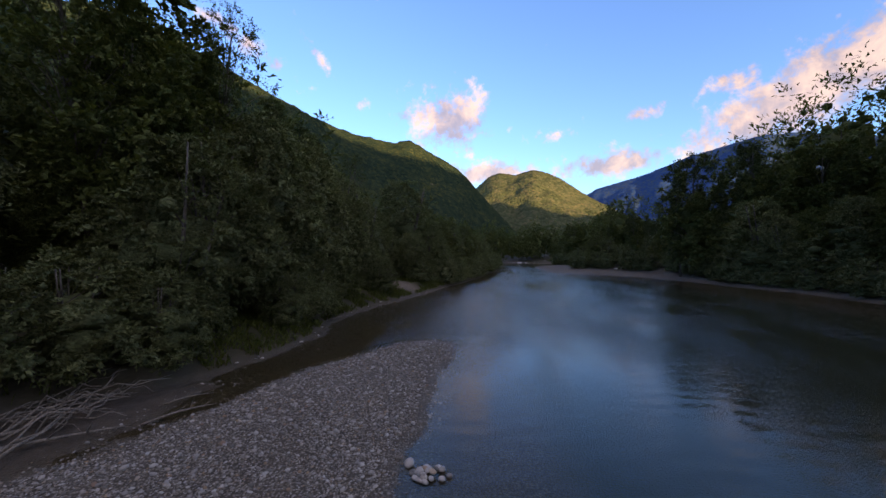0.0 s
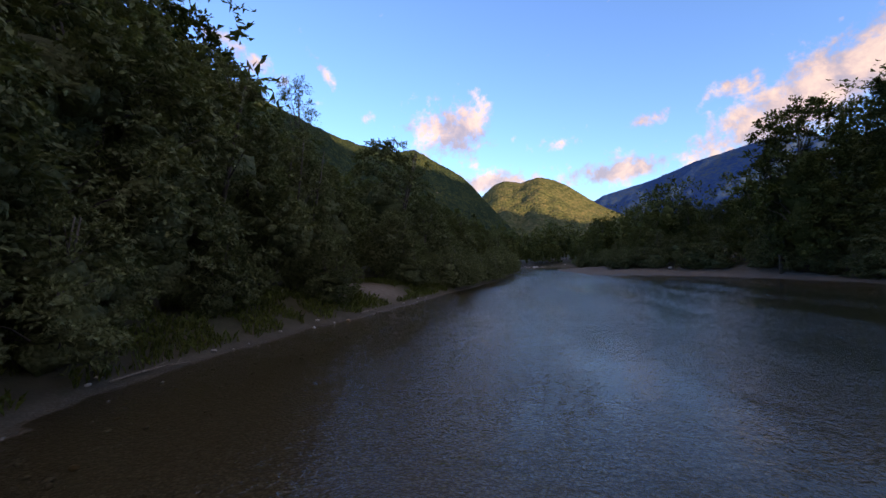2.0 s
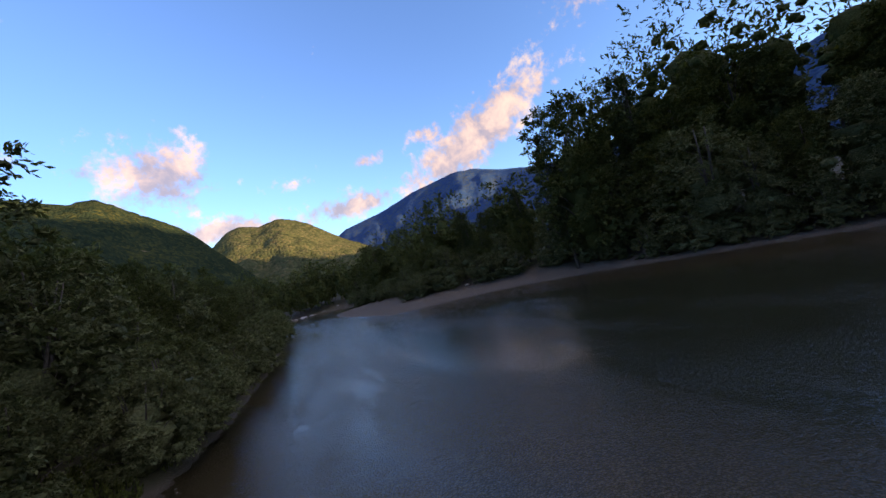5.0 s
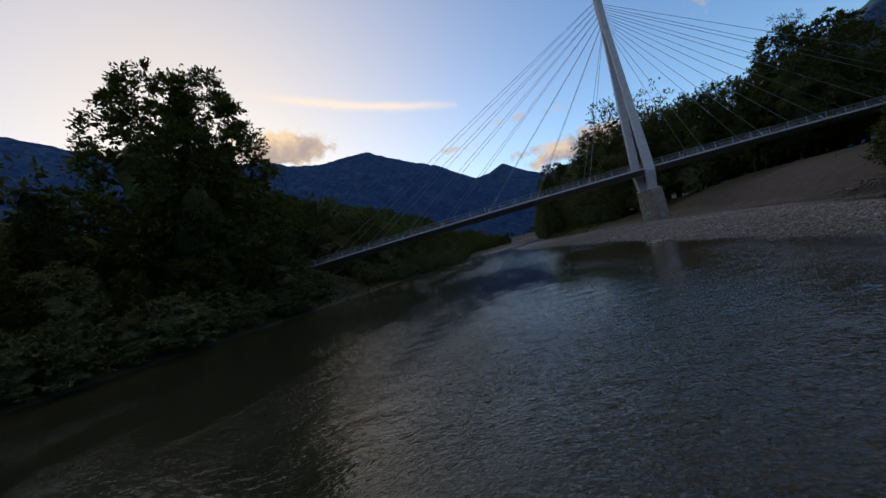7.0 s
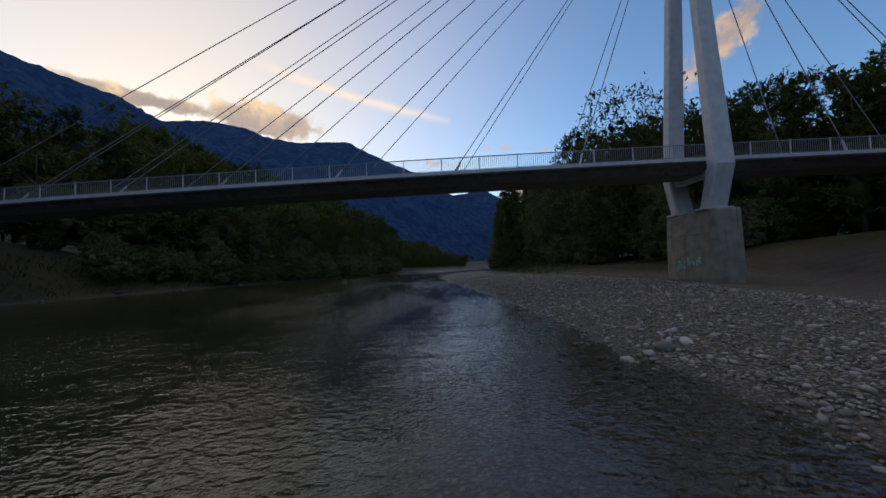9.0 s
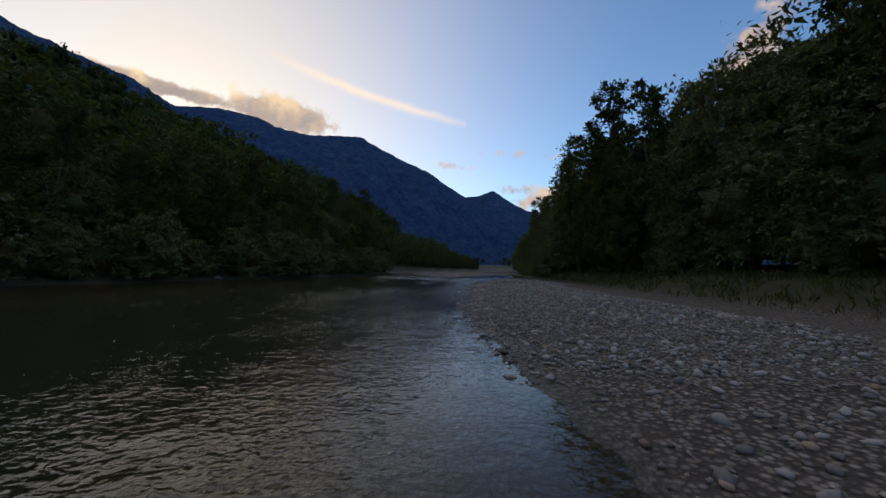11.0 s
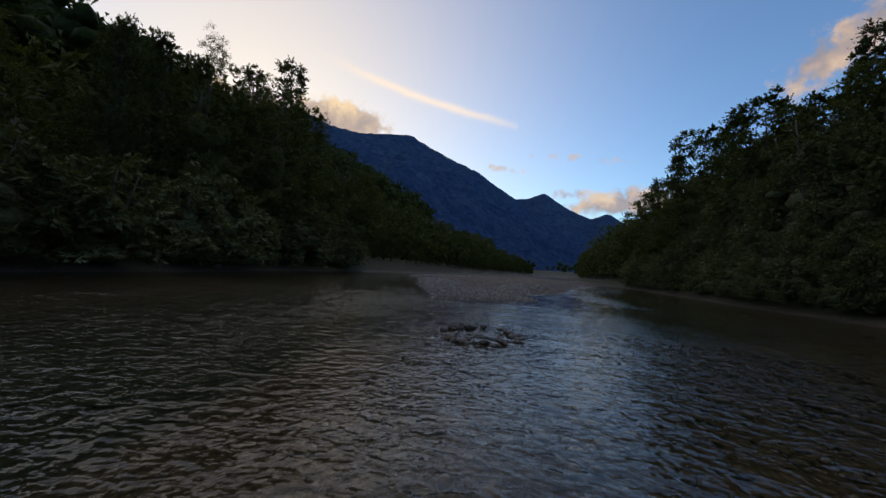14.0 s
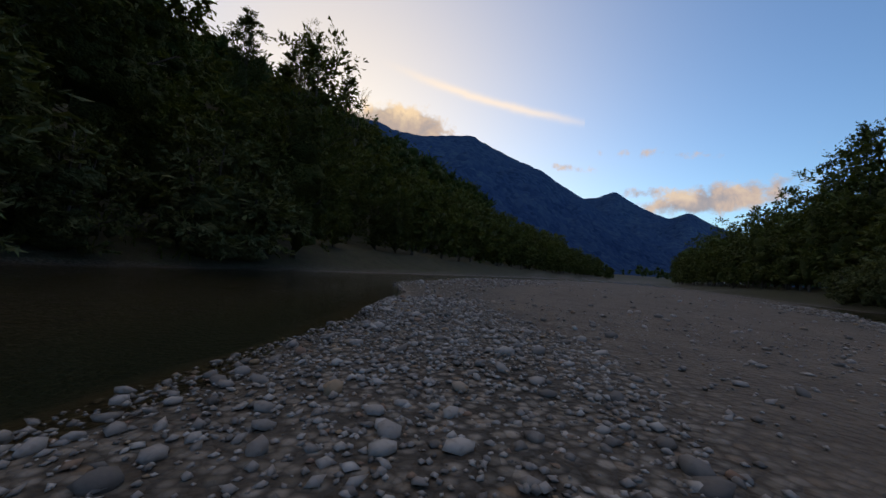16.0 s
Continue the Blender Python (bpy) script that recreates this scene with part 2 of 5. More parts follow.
def water_material():
    m, n = material("river_water")
    flow = n.vec("MULTIPLY", n.world, (0.7, 1.0, 1.0))
    chop = n.noise(flow, 4.6, 1.5, 0.5, 0.8)
    fine = n.noise(flow, 11.0, 1.0, 0.5, 0.6)
    streak = n.noise(n.vec("MULTIPLY", n.world, (1.0, 0.3, 1.0)), 0.16, 3.0, 0.6, 0.5)
    calm = n.span(streak, 0.36, 0.62, 0.35, 1.15)
    h = n.math("ADD", n.math("MULTIPLY", chop, 0.32), n.math("MULTIPLY", fine, 0.12))
    y = n.add("ShaderNodeSeparateXYZ", Vector=n.world).outputs[1]
    reach = n.math("SUBTRACT", 1.0, n.math("MULTIPLY", n.span(y, -6.0, 4.0), n.span(y, 34.0, 16.0, 0.0, 0.45)))
    reach = n.math("ADD", reach, n.span(y, 14.0, 34.0, 0.0, 1.2))   # rougher upstream, with a quieter pool beside the bar's head
    riffle = n.math("MULTIPLY", n.span(y, -138.0, -132.0), n.span(y, -112.0, -120.0, 0.0, 0.9))
    h = n.math("MULTIPLY", n.math("MULTIPLY", h, calm), n.math("ADD", reach, riffle))
    normal = n.add("ShaderNodeBump", Height=h, Strength=0.55, Distance=0.17).outputs[0]
    gloss = n.add("ShaderNodeBsdfGlossy", Color=(1, 1, 1, 1), Roughness=0.0, Normal=normal)
    clear = n.add("ShaderNodeBsdfTransparent", Color=(0.86, 0.85, 0.72, 1))
    haze = n.add("ShaderNodeBsdfDiffuse", Color=(0.02, 0.05, 0.045, 1))
    under = n.add("ShaderNodeMixShader", i0=0.05, i1=clear.outputs[0], i2=haze.outputs[0])
    mirror = n.add("ShaderNodeFresnel", IOR=1.33, Normal=normal)
    s = n.add("ShaderNodeMixShader", i0=mirror.outputs[0], i1=under.outputs[0], i2=gloss.outputs[0])
    n.add("ShaderNodeOutputMaterial", Surface=s.outputs[0])
    return m


def forest_material(name, dark, mid, light, rock=(0.2, 0.17, 0.14), rocky=0.72, grain=0.07, relief=0.9):
    m, n = material(name)
    crowns = n.add("ShaderNodeTexVoronoi", Vector=n.world, Scale=grain)
    pick = n.add("ShaderNodeSeparateColor", Color=crowns.outputs["Color"]).outputs[0]
    stands = n.noise(n.world, 0.006, 5.0)
    c = n.ramp(n.math("ADD", n.math("MULTIPLY", pick, 0.5), n.math("MULTIPLY", stands, 0.7)), (0.25, dark), (0.6, mid), (0.95, light))
    c = n.mix(n.span(n.noise(n.world, 0.011, 6.0, 0.65, 0.8), rocky, rocky + 0.05, 0.0, 0.85), c, rock)
    bump = n.math("ADD", n.math("SUBTRACT", 1.0, crowns.outputs["Distance"]), n.math("MULTIPLY", n.noise(n.world, 0.03, 5.0), 1.5))
    finish(n, c, 0.95, bump, relief, 9.0, specular=0.0)
    return m


def concrete_material(name, dark, light):
    m, n = material(name)
    g = n.noise(n.place, 1.2, 6.0)
    fine = n.noise(n.place, 30.0, 4.0)
    streak = n.noise(n.vec("MULTIPLY", n.place, (2.2, 2.2, 0.18)), 1.6, 5.0)
    c = n.ramp(g, (0.3, dark), (0.7, light))
    c = n.mix(n.span(streak, 0.55, 0.75, 0.0, 0.65), c, tuple(0.3 * v for v in dark))
    finish(n, c, 0.88, n.math("ADD", fine, g), 0.25, 0.01)
    return m


def steel_material(name, colour, rough=0.45):
    m, n = material(name)
    g = n.noise(n.place, 1.5, 6.0)
    c = n.ramp(g, (0.3, tuple(v * 0.8 for v in colour)), (0.65, colour))
    finish(n, c, rough, n.noise(n.place, 20.0, 3.0), 0.06, 0.01)
    return m


GROUND = ground_material()
# BANK_STONE is the pile stone at 0.4 of its tone
STONE, STONE_BY_OBJECT, BANK_STONE = stone_material(pale=0.86), stone_material("pile_stone", True), stone_material("dark_stone", True, 0.4)
WATER = water_material()
WILLOW = leaf_material("willow_leaves", (0.078, 0.10, 0.04), (0.24, 0.27, 0.13))
BROAD = leaf_material("broad_leaves", (0.05, 0.072, 0.022), (0.165, 0.19, 0.058))
POPLAR = leaf_material("poplar_leaves", (0.045, 0.066, 0.026), (0.13, 0.16, 0.065))
FAR_LEAF = leaf_material("far_wood_leaves", (0.032, 0.056, 0.016), (0.08, 0.12, 0.034), 0.7)
GRASS = leaf_material("bank_grass", (0.05, 0.085, 0.02), (0.16, 0.18, 0.045), 0.6)
BARK = bark_material("grey_bark", (0.06, 0.05, 0.04), (0.17, 0.15, 0.125))
DRIFT = bark_material("bleached_driftwood", (0.10, 0.085, 0.07), (0.26, 0.23, 0.19))
# SLOPE darkened for shade and HILL paled for hazy sunlight in their base colours
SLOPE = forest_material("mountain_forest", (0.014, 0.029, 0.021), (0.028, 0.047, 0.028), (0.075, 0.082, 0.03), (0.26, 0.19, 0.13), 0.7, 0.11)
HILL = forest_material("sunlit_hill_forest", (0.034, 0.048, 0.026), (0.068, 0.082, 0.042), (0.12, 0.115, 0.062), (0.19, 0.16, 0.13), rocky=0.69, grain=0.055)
# distant haze is put into the blue base colour of these two forests
HAZE_BLUE_SLOPE = forest_material("far_haze_blue_forest", (0.010, 0.034, 0.085), (0.019, 0.054, 0.12), (0.036, 0.08, 0.135), (0.10, 0.12, 0.15), 0.78, 0.05, 0.5)
HAZE_NORTH_SLOPE = forest_material("far_north_haze_forest", (0.014, 0.045, 0.13), (0.026, 0.066, 0.16), (0.06, 0.085, 0.10), (0.08, 0.10, 0.14), 0.85, 0.05, 0.3)
CONCRETE = concrete_material("pier_concrete", (0.20, 0.175, 0.14), (0.36, 0.32, 0.26))
DECK_CONCRETE = concrete_material("deck_concrete", (0.12, 0.115, 0.105), (0.2, 0.19, 0.175))
WHITE_STEEL = steel_material("pale_grey_painted_steel", (0.66, 0.66, 0.65))
RAIL_STEEL = steel_material("galvanised_railing", (0.30, 0.31, 0.32), 0.4)
CABLE = steel_material("cable_sheath", (0.30, 0.30, 0.31), 0.5)
PAINT = steel_material("teal_spray_paint", (0.36, 0.62, 0.57), 0.7)


# ---- ground, river, mountains ----
def mesh_from(name, verts, faces, mats, smooth=True):
    me = bpy.data.meshes.new(name)
    me.from_pydata([tuple(v) for v in verts], [], [tuple(f) for f in faces])
    for m in mats if isinstance(mats, (list, tuple)) else [mats]:
        me.materials.append(m)
    if smooth:
        me.polygons.foreach_set("use_smooth", [True] * len(me.polygons))
    me.update()
    return me


def outline_distance(poly, x, y):
    """Distance from points to a closed outline, positive inside it."""
    p = np.array(poly, float)
    best, inside = np.full(x.shape, 1e18), np.zeros(x.shape, bool)
    for (ax, ay), (bx, by) in zip(p, np.roll(p, -1, 0)):
        dx, dy = bx - ax, by - ay
        t = np.clip(((x - ax) * dx + (y - ay) * dy) / (dx * dx + dy * dy), 0, 1)
        best = np.minimum(best, (x - ax - t * dx) ** 2 + (y - ay - t * dy) ** 2)
        if ay != by:
            inside ^= ((ay > y) != (by > y)) & (x < (bx - ax) * (y - ay) / (by - ay) + ax)
    return np.where(inside, 1, -1) * np.sqrt(best)


WEST_SHORE = [(-75,-625),(-37.5,-412.5),(-17.5,-250),(-13.75,-187.5),(-11.25,-162.5),(-9.375,-143.75),(-8.125,-132.5),(-8.75,-122.5),(-10,-106.25),(-8.125,-90),(-8.75,-77.5),(-12.5,-62.5),(-18.75,-47.5),(-21.25,-35),(-20,-18.75),(-17.5,-6.25),(-17,3.75),(-15.875,11.25),(-13,15),(-11.625,21.25),(-11.125,27.5),(-13,32.5),(-12.375,38.75),(-11.5,46.25),(-9.75,50.25),(-9.125,55),(-7.625,61.25),(-5.5,73.125),(-2.75,82.5),(1.25,102.5),(5,128.75),(7.5,147.5),(6.25,156.25),(-12.5,170),(-50,185),(-112.5,200),(-250,237.5)]
EAST_SHORE = [(-250,281.25),(-112.5,258.75),(-25,245),(12.5,236.25),(35,225),(45,206.25),(40,191.25),(26,178.75),(23.5,160),(24.75,121.25),(36.25,112.5),(43.75,102.5),(48.125,91.25),(51.25,75),(54.375,62.5),(54.375,53.75),(53.75,37.5),(51.25,12.5),(45,-15),(42.5,-38.75),(41.875,-52.5),(36.25,-83.75),(32.5,-105),(28.25,-121.25),(28.125,-135),(30,-147.5),(30,-162.5),(27.5,-187.5),(23.75,-225),(12.5,-287.5),(-12.5,-400),(-50,-625)]
BAR_NEAR = [(1.25,25.625),(-1.25,26.25),(-3.5,24.625),(-7.25,18.125),(-9.5,12.5),(-10.75,7.875),(-12.125,5.375),(-13.75,1.25),(-16.25,-7.5),(-20,-20),(-23.75,-35),(-20,-50),(-13.75,-65),(-10,-77.5),(-9.375,-90),(-10,-106.25),(-7.5,-121.25),(-5,-130),(-3.125,-132.5),(0.625,-127.5),(4.25,-117.5),(6.125,-102.5),(7.125,-95),(7.75,-71.25),(6.5,-60),(4,-43.75),(1.25,-18.75),(0.5,-6.25),(0.75,6.25),(1.125,15.625),(1,22.5)]
BAR_FAR = [(12.2,-134.6),(13.2,-134.6),(13.5,-135.6),(13.8,-137.2),(14.6,-140),(15.7,-143),(16.7,-145.5),(17.3,-149),(18,-151.7),(18.6,-155),(19.9,-159),(21.6,-162.5),(23.2,-166),(23.5,-180),(20,-206.25),(9,-250),(-10,-287.5),(-17,-250),(-9,-200),(-3.5,-184),(0,-174),(2.6,-165),(4.4,-156),(6,-149),(8.3,-144.2),(9,-141.2),(8.6,-139.6),(8.5,-138.6),(9.6,-137),(11,-135.4)]
BAR_EAST = [(22.5,185),(47.5,200),(48.75,132.5),(55,102.5),(61.25,75),(61.25,50),(52.5,50),(47.5,77.5),(40,100),(22.5,115)]
MUD = [(-12.5,1.25),(-17.5,-2.5),(-18.75,5),(-16.875,11.25),(-13.25,15),(-10.75,15)]


def smooth_noise(x, y, scale, seed):
    out = np.empty(x.shape)
    flat = out.ravel()
    for i, (a, b) in enumerate(zip(x.ravel(), y.ravel())):
        flat[i] = noise.noise((a / scale, b / scale, seed))
    return out


def land(x, y):
    """Height of the ground, and its zones (gravel, sand, mud), at arrays of places."""
    x, y = np.asarray(x, float), np.asarray(y, float)
    river = outline_distance(WEST_SHORE + EAST_SHORE, x, y)
    d = -river
    near, far, east, mud = (outline_distance(p, x, y) for p in (BAR_NEAR, BAR_FAR, BAR_EAST, MUD))
    rough = smooth_noise(x, y, 4.0, 0.3) * 0.5 + smooth_noise(x, y, 1.3, 5.1) * 0.25
    wide = smooth_noise(x, y, 30.0, 2.2)
    steep = np.where(d < 4, 0.42 * d, 1.68 + 0.13 * (d - 4))
    steep = np.where(d > 16, 3.24 + 0.02 * (d - 16), steep)
    flat = np.where(d < 14, 0.075 * d, 1.05 + 0.1 * (d - 14))
    flat = np.where(d > 30, 2.65 + 0.02 * (d - 30), flat)
    on_east = 1 / (1 + np.exp(-np.clip(east * 0.8, -30, 30)))
    high = steep * (1 - on_east) + flat * on_east
    # the dune and the abutment slopes by the bridge
    dune = np.exp(-((x - -30) / 7.5) ** 2 - ((y - -15) / 16.25) ** 2)
    high = high + np.where(d > 0, 0.75 * dune, 0)
    high = high + np.where((d > 3), (1.0 + 3.0 * (x > 10)) * np.clip((d - 3) / 9, 0, 1) * np.exp(-((y - -33.75) / 20) ** 2), 0)
    # the hillside that climbs behind the east woods downstream
    high = high + np.where(x > 20, 0.5 * np.clip(d - 16, 0, 95) / (1 + np.exp(np.clip((y + 132) / 8, -30, 30))) * np.clip((y + 520) / 150, 0, 1), 0)
    shallow = 1 - 0.62 * np.clip((y - 12) / 20, 0, 1) / (1 + np.exp(np.clip((x - 21.25) / 4, -30, 30)))
    bed = (-np.minimum(0.11 * np.maximum(-d, 0), 1.35 + 0.02 * np.clip(x, 0, 40)) - 0.1 * wide) * shallow
    h = np.where(d > 0, high + rough * 0.35 * np.clip(d / 5, 0, 1) + wide * 0.5 * np.clip(d / 15, 0, 1), bed)
    for s, top, bank, drop in ((near, 0.75, 0.11, 0.13), (far, 0.24, 0.15, 0.4)):
        up = np.where(s > 0, top * (1 - np.exp(-np.maximum(s, 0) * bank / top)), drop * s)
        h = np.where(d > -60, np.maximum(h, up + rough * 0.14), h)
    h = np.where(mud > -2, np.maximum(h, np.minimum(0.06 * mud, 0.14) + rough * 0.1), h)
    ford = np.exp(-((x - 5) / 11.25) ** 2 - ((y - -128.75) / 7.5) ** 2)
    h = np.where(d < 0, np.maximum(h, -0.16 - 1.6 * (1 - ford) + rough * 0.12), h)
    ford = np.exp(-(((x - 8.125) / 6.875) ** 4) - ((y - -125) / 9.375) ** 4)
    h = np.where(d < 0, np.maximum(h, -0.085 - 1.6 * (1 - ford) + rough * 0.10), h)
    h = h - 0.17 * np.exp(-((x - 10.1) / 0.55) ** 2 - ((y + 139.2) / 1.1) ** 2)     # a puddle between the stones
    gravel = np.clip(np.maximum.reduce([near, far, east * 0.6, -d]) / 1.2 + 0.5, 0, 1)
    bank = np.clip(d / 1.5 + 0.5, 0, 1)
    sand = bank * np.clip(1.6 - np.abs(y - -15) / 20, 0, 1) * (x < 10) * np.clip(2.2 - d / 5, 0, 1)
    beach = np.clip(1.5 - np.hypot(x - -12.6, (y - 60.8)) / 3.6, 0, 1) * np.clip(d + 0.4, 0, 1)
    silt = np.interp(-y, [142, 143.5, 145, 150, 153, 156, 160, 170, 200], [-1.5, 0.1, 0.8, 1.4, 1.9, 3.0, 4.8, 6.5, 9.0]) - np.abs(x - np.interp(-y, [143, 150, 156, 165, 200], [12.3, 12.4, 13.0, 12.5, 6.0]))
    silt = np.clip(silt / 0.9 + 0.35 + rough * 1.6, 0, 0.9) * np.clip((far - 0.8) / 1.6, 0, 1) * (y > -230)
    sand = np.clip(np.maximum.reduce([sand, beach, silt]) + rough * 0.25 * (sand + beach + silt > 0.1), 0, 1)
    gravel = gravel * (1 - beach)
    ooze = np.clip(mud / 1.5 + 0.6, 0, 1) * np.clip(1 - near / 1.0, 0, 1)
    ooze = np.maximum(ooze, np.clip(sand * 1.2, 0, 0.85) * (y < 5) * (y > -75) * (d > 0.3))
    strip = np.clip(1 - np.abs(d) / 2.5, 0, 1) * (y > 10) * (y < 75) * (x < 5)
    ooze = np.maximum(ooze, strip * 0.8 * (1 - beach)) * np.clip(0.5 - near, 0, 1)
    return h, np.stack([gravel, sand, ooze, np.ones_like(h)], -1)


def height(x, y):
    return float(land(np.array([x]), np.array([y]))[0][0])


def build_ground():
    xs = np.concatenate([[-5000, -2500, -1200, -600, -300, -180, -120, -90, -70], np.arange(-56, 78, 0.95), [90, 115, 150, 220, 400, 800, 1600, 3000, 5000]])
    ys = np.concatenate([[-5000, -2500, -1200, -800, -600, -450, -350, -290, -250], np.arange(-225, 190, 0.95), [205, 230, 270, 350, 500, 800, 1600, 3000, 5000]])
    gx, gy = np.meshgrid(xs, ys)
    h, zone = land(gx, gy)
    nx, ny = len(xs), len(ys)
    verts = np.stack([gx.ravel(), gy.ravel(), h.ravel()], 1)
    i = (np.arange(ny - 1)[:, None] * nx + np.arange(nx - 1)[None]).ravel()
    me = mesh_from("ground", verts, np.stack([i, i + 1, i + nx + 1, i + nx], 1).tolist(), GROUND)
    layer = me.color_attributes.new("zone", "FLOAT_COLOR", "POINT")
    layer.data.foreach_set("color", zone.reshape(-1).astype(np.float32))
    tagged(new("ground", me), "river bed, gravel bars, sandy banks and forest soil", "ground", kind="structure")


def build_water():
    """The river's face: real waves a metre or two long, in quiet and lively patches; the finest ripples are left to the material."""
    xs = np.concatenate([[-320, -200, -120, -70, -45, -30], np.arange(-20, 56, 0.5), [62, 75, 110]])
    ys = np.concatenate([[-700, -500, -350, -270, -225], np.arange(-200, -150, 0.6), np.arange(-150, 112, 0.27), np.arange(112, 245, 0.6), [260, 300]])
    gx, gy = np.meshgrid(xs, ys)
    rng = np.random.default_rng(17)
    h, count = np.zeros(gx.shape), 60
    for _ in range(count):
        long = 0.55 * 3.0 ** rng.random()
        a = math.pi / 2 + rng.normal(0, 1.1)
        k = 2 * math.pi / long
        drift = 0.9 * np.sin(gx * 0.11 + gy * 0.07 + rng.uniform(0, 6.28)) + 0.7 * np.sin(gx * 0.05 - gy * 0.16 + rng.uniform(0, 6.28))
        h += np.sin(k * (gx * math.cos(a) + gy * math.sin(a)) + drift + rng.uniform(0, 6.28)) / k
    h *= math.sqrt(2 / count) * WAVE_SLOPE
    patch = 0.5 + 0.5 * np.sin(gx * 0.42 + 1.5 * np.sin(gy * 0.06)) * np.sin(gy * 0.13 + 1.2 * np.sin(gx * 0.21 + 0.8)) + 0.35 * np.sin(gx * 0.17 - gy * 0.05)
    h *= np.clip(0.35 + 0.85 * patch, 0.25, 1.25) * np.clip((np.abs(gx - 17) < 40) & (gy > -205) & (gy < 246), 0, 1)
    h *= 1 - 0.65 * np.clip((gx - 14) / 8, 0, 1) * np.clip((gy + 15) / 10, 0, 1) * np.clip((45 - gy) / 15, 0, 1)     # the deep pool lies quiet
    h *= 1 + 0.8 * np.clip((gy - 20) / 20, 0, 1)                        # a livelier reach upstream
    nx, ny = len(xs), len(ys)
    i = (np.arange(ny - 1)[:, None] * nx + np.arange(nx - 1)[None]).ravel()
    me = mesh_from("water", np.stack([gx.ravel(), gy.ravel(), h.ravel()], 1), np.stack([i, i + 1, i + nx + 1, i + nx], 1).tolist(), WATER)
    tagged(new("water", me), "clear green river water with small ripples", "water", kind="structure")


WAVE_SLOPE = 0.044                     # usual steepness of the waves


def build_mountain(name, label, mat, crest, foot, seed, rough=1.0, eye=(2.0, 12.0)):
    """A wooded range: crest rows of azimuth, elevation and distance; foot rows of azimuth and distance."""
    c, f = np.array(crest, float), np.array(foot, float)
    nu, nv = max(60, int((c[-1, 0] - c[0, 0]) * 3.2)), 46
    az = np.linspace(c[0, 0], c[-1, 0], nu)
    el, dist, near = np.interp(az, c[:, 0], c[:, 1]), np.interp(az, c[:, 0], c[:, 2]), np.interp(az, f[:, 0], f[:, 1])
    kernel = np.array([1, 2, 1]) / 4
    for _ in range(2):
        el[1:-1], dist[1:-1] = np.convolve(el, kernel, "valid"), np.convolve(dist, kernel, "valid")
    verts = []
    for k in range(nu):
        a = radians(az[k])
        top = dist[k] * math.tan(radians(el[k]))
        for j in range(nv):
            v = j / (nv - 1) * 1.25                # 0 foot, 1 crest, beyond it the far side
            r = near[k] + (dist[k] - near[k]) * v
            x, y = eye[0] + math.sin(a) * r, eye[1] + math.cos(a) * r
            z = top * (v ** 1.12 if v <= 1 else 1 - (v - 1) * 2.2)
            body = max(0.0, math.sin(min(v, 1.0) * math.pi))
            spur = noise.fractal((x / 420, y / 420, seed), 0.9, 2.1, 5)
            ridge = 1 - 2.2 * abs(noise.fractal((x / 190, y / 190, seed + 5), 0.8, 2.1, 4))
            lump = ridge * 11 * body + noise.noise((x / 60, y / 60, seed + 3)) * 6 + noise.noise((x / 22, y / 22, seed + 7)) * 5
            z += rough * (spur * 0.16 * top * body + lump * min(1.0, v * 4) * min(1.0, top / 120))
            verts.append((x, y, z - 3 + 3 * min(1, v * 6)))
    faces = [(k * nv + j, k * nv + j + 1, (k + 1) * nv + j + 1, (k + 1) * nv + j) for k in range(nu - 1) for j in range(nv - 1)]
    tagged(new(name, mesh_from(name, verts, faces, mat)), label, "mountain", kind="structure")


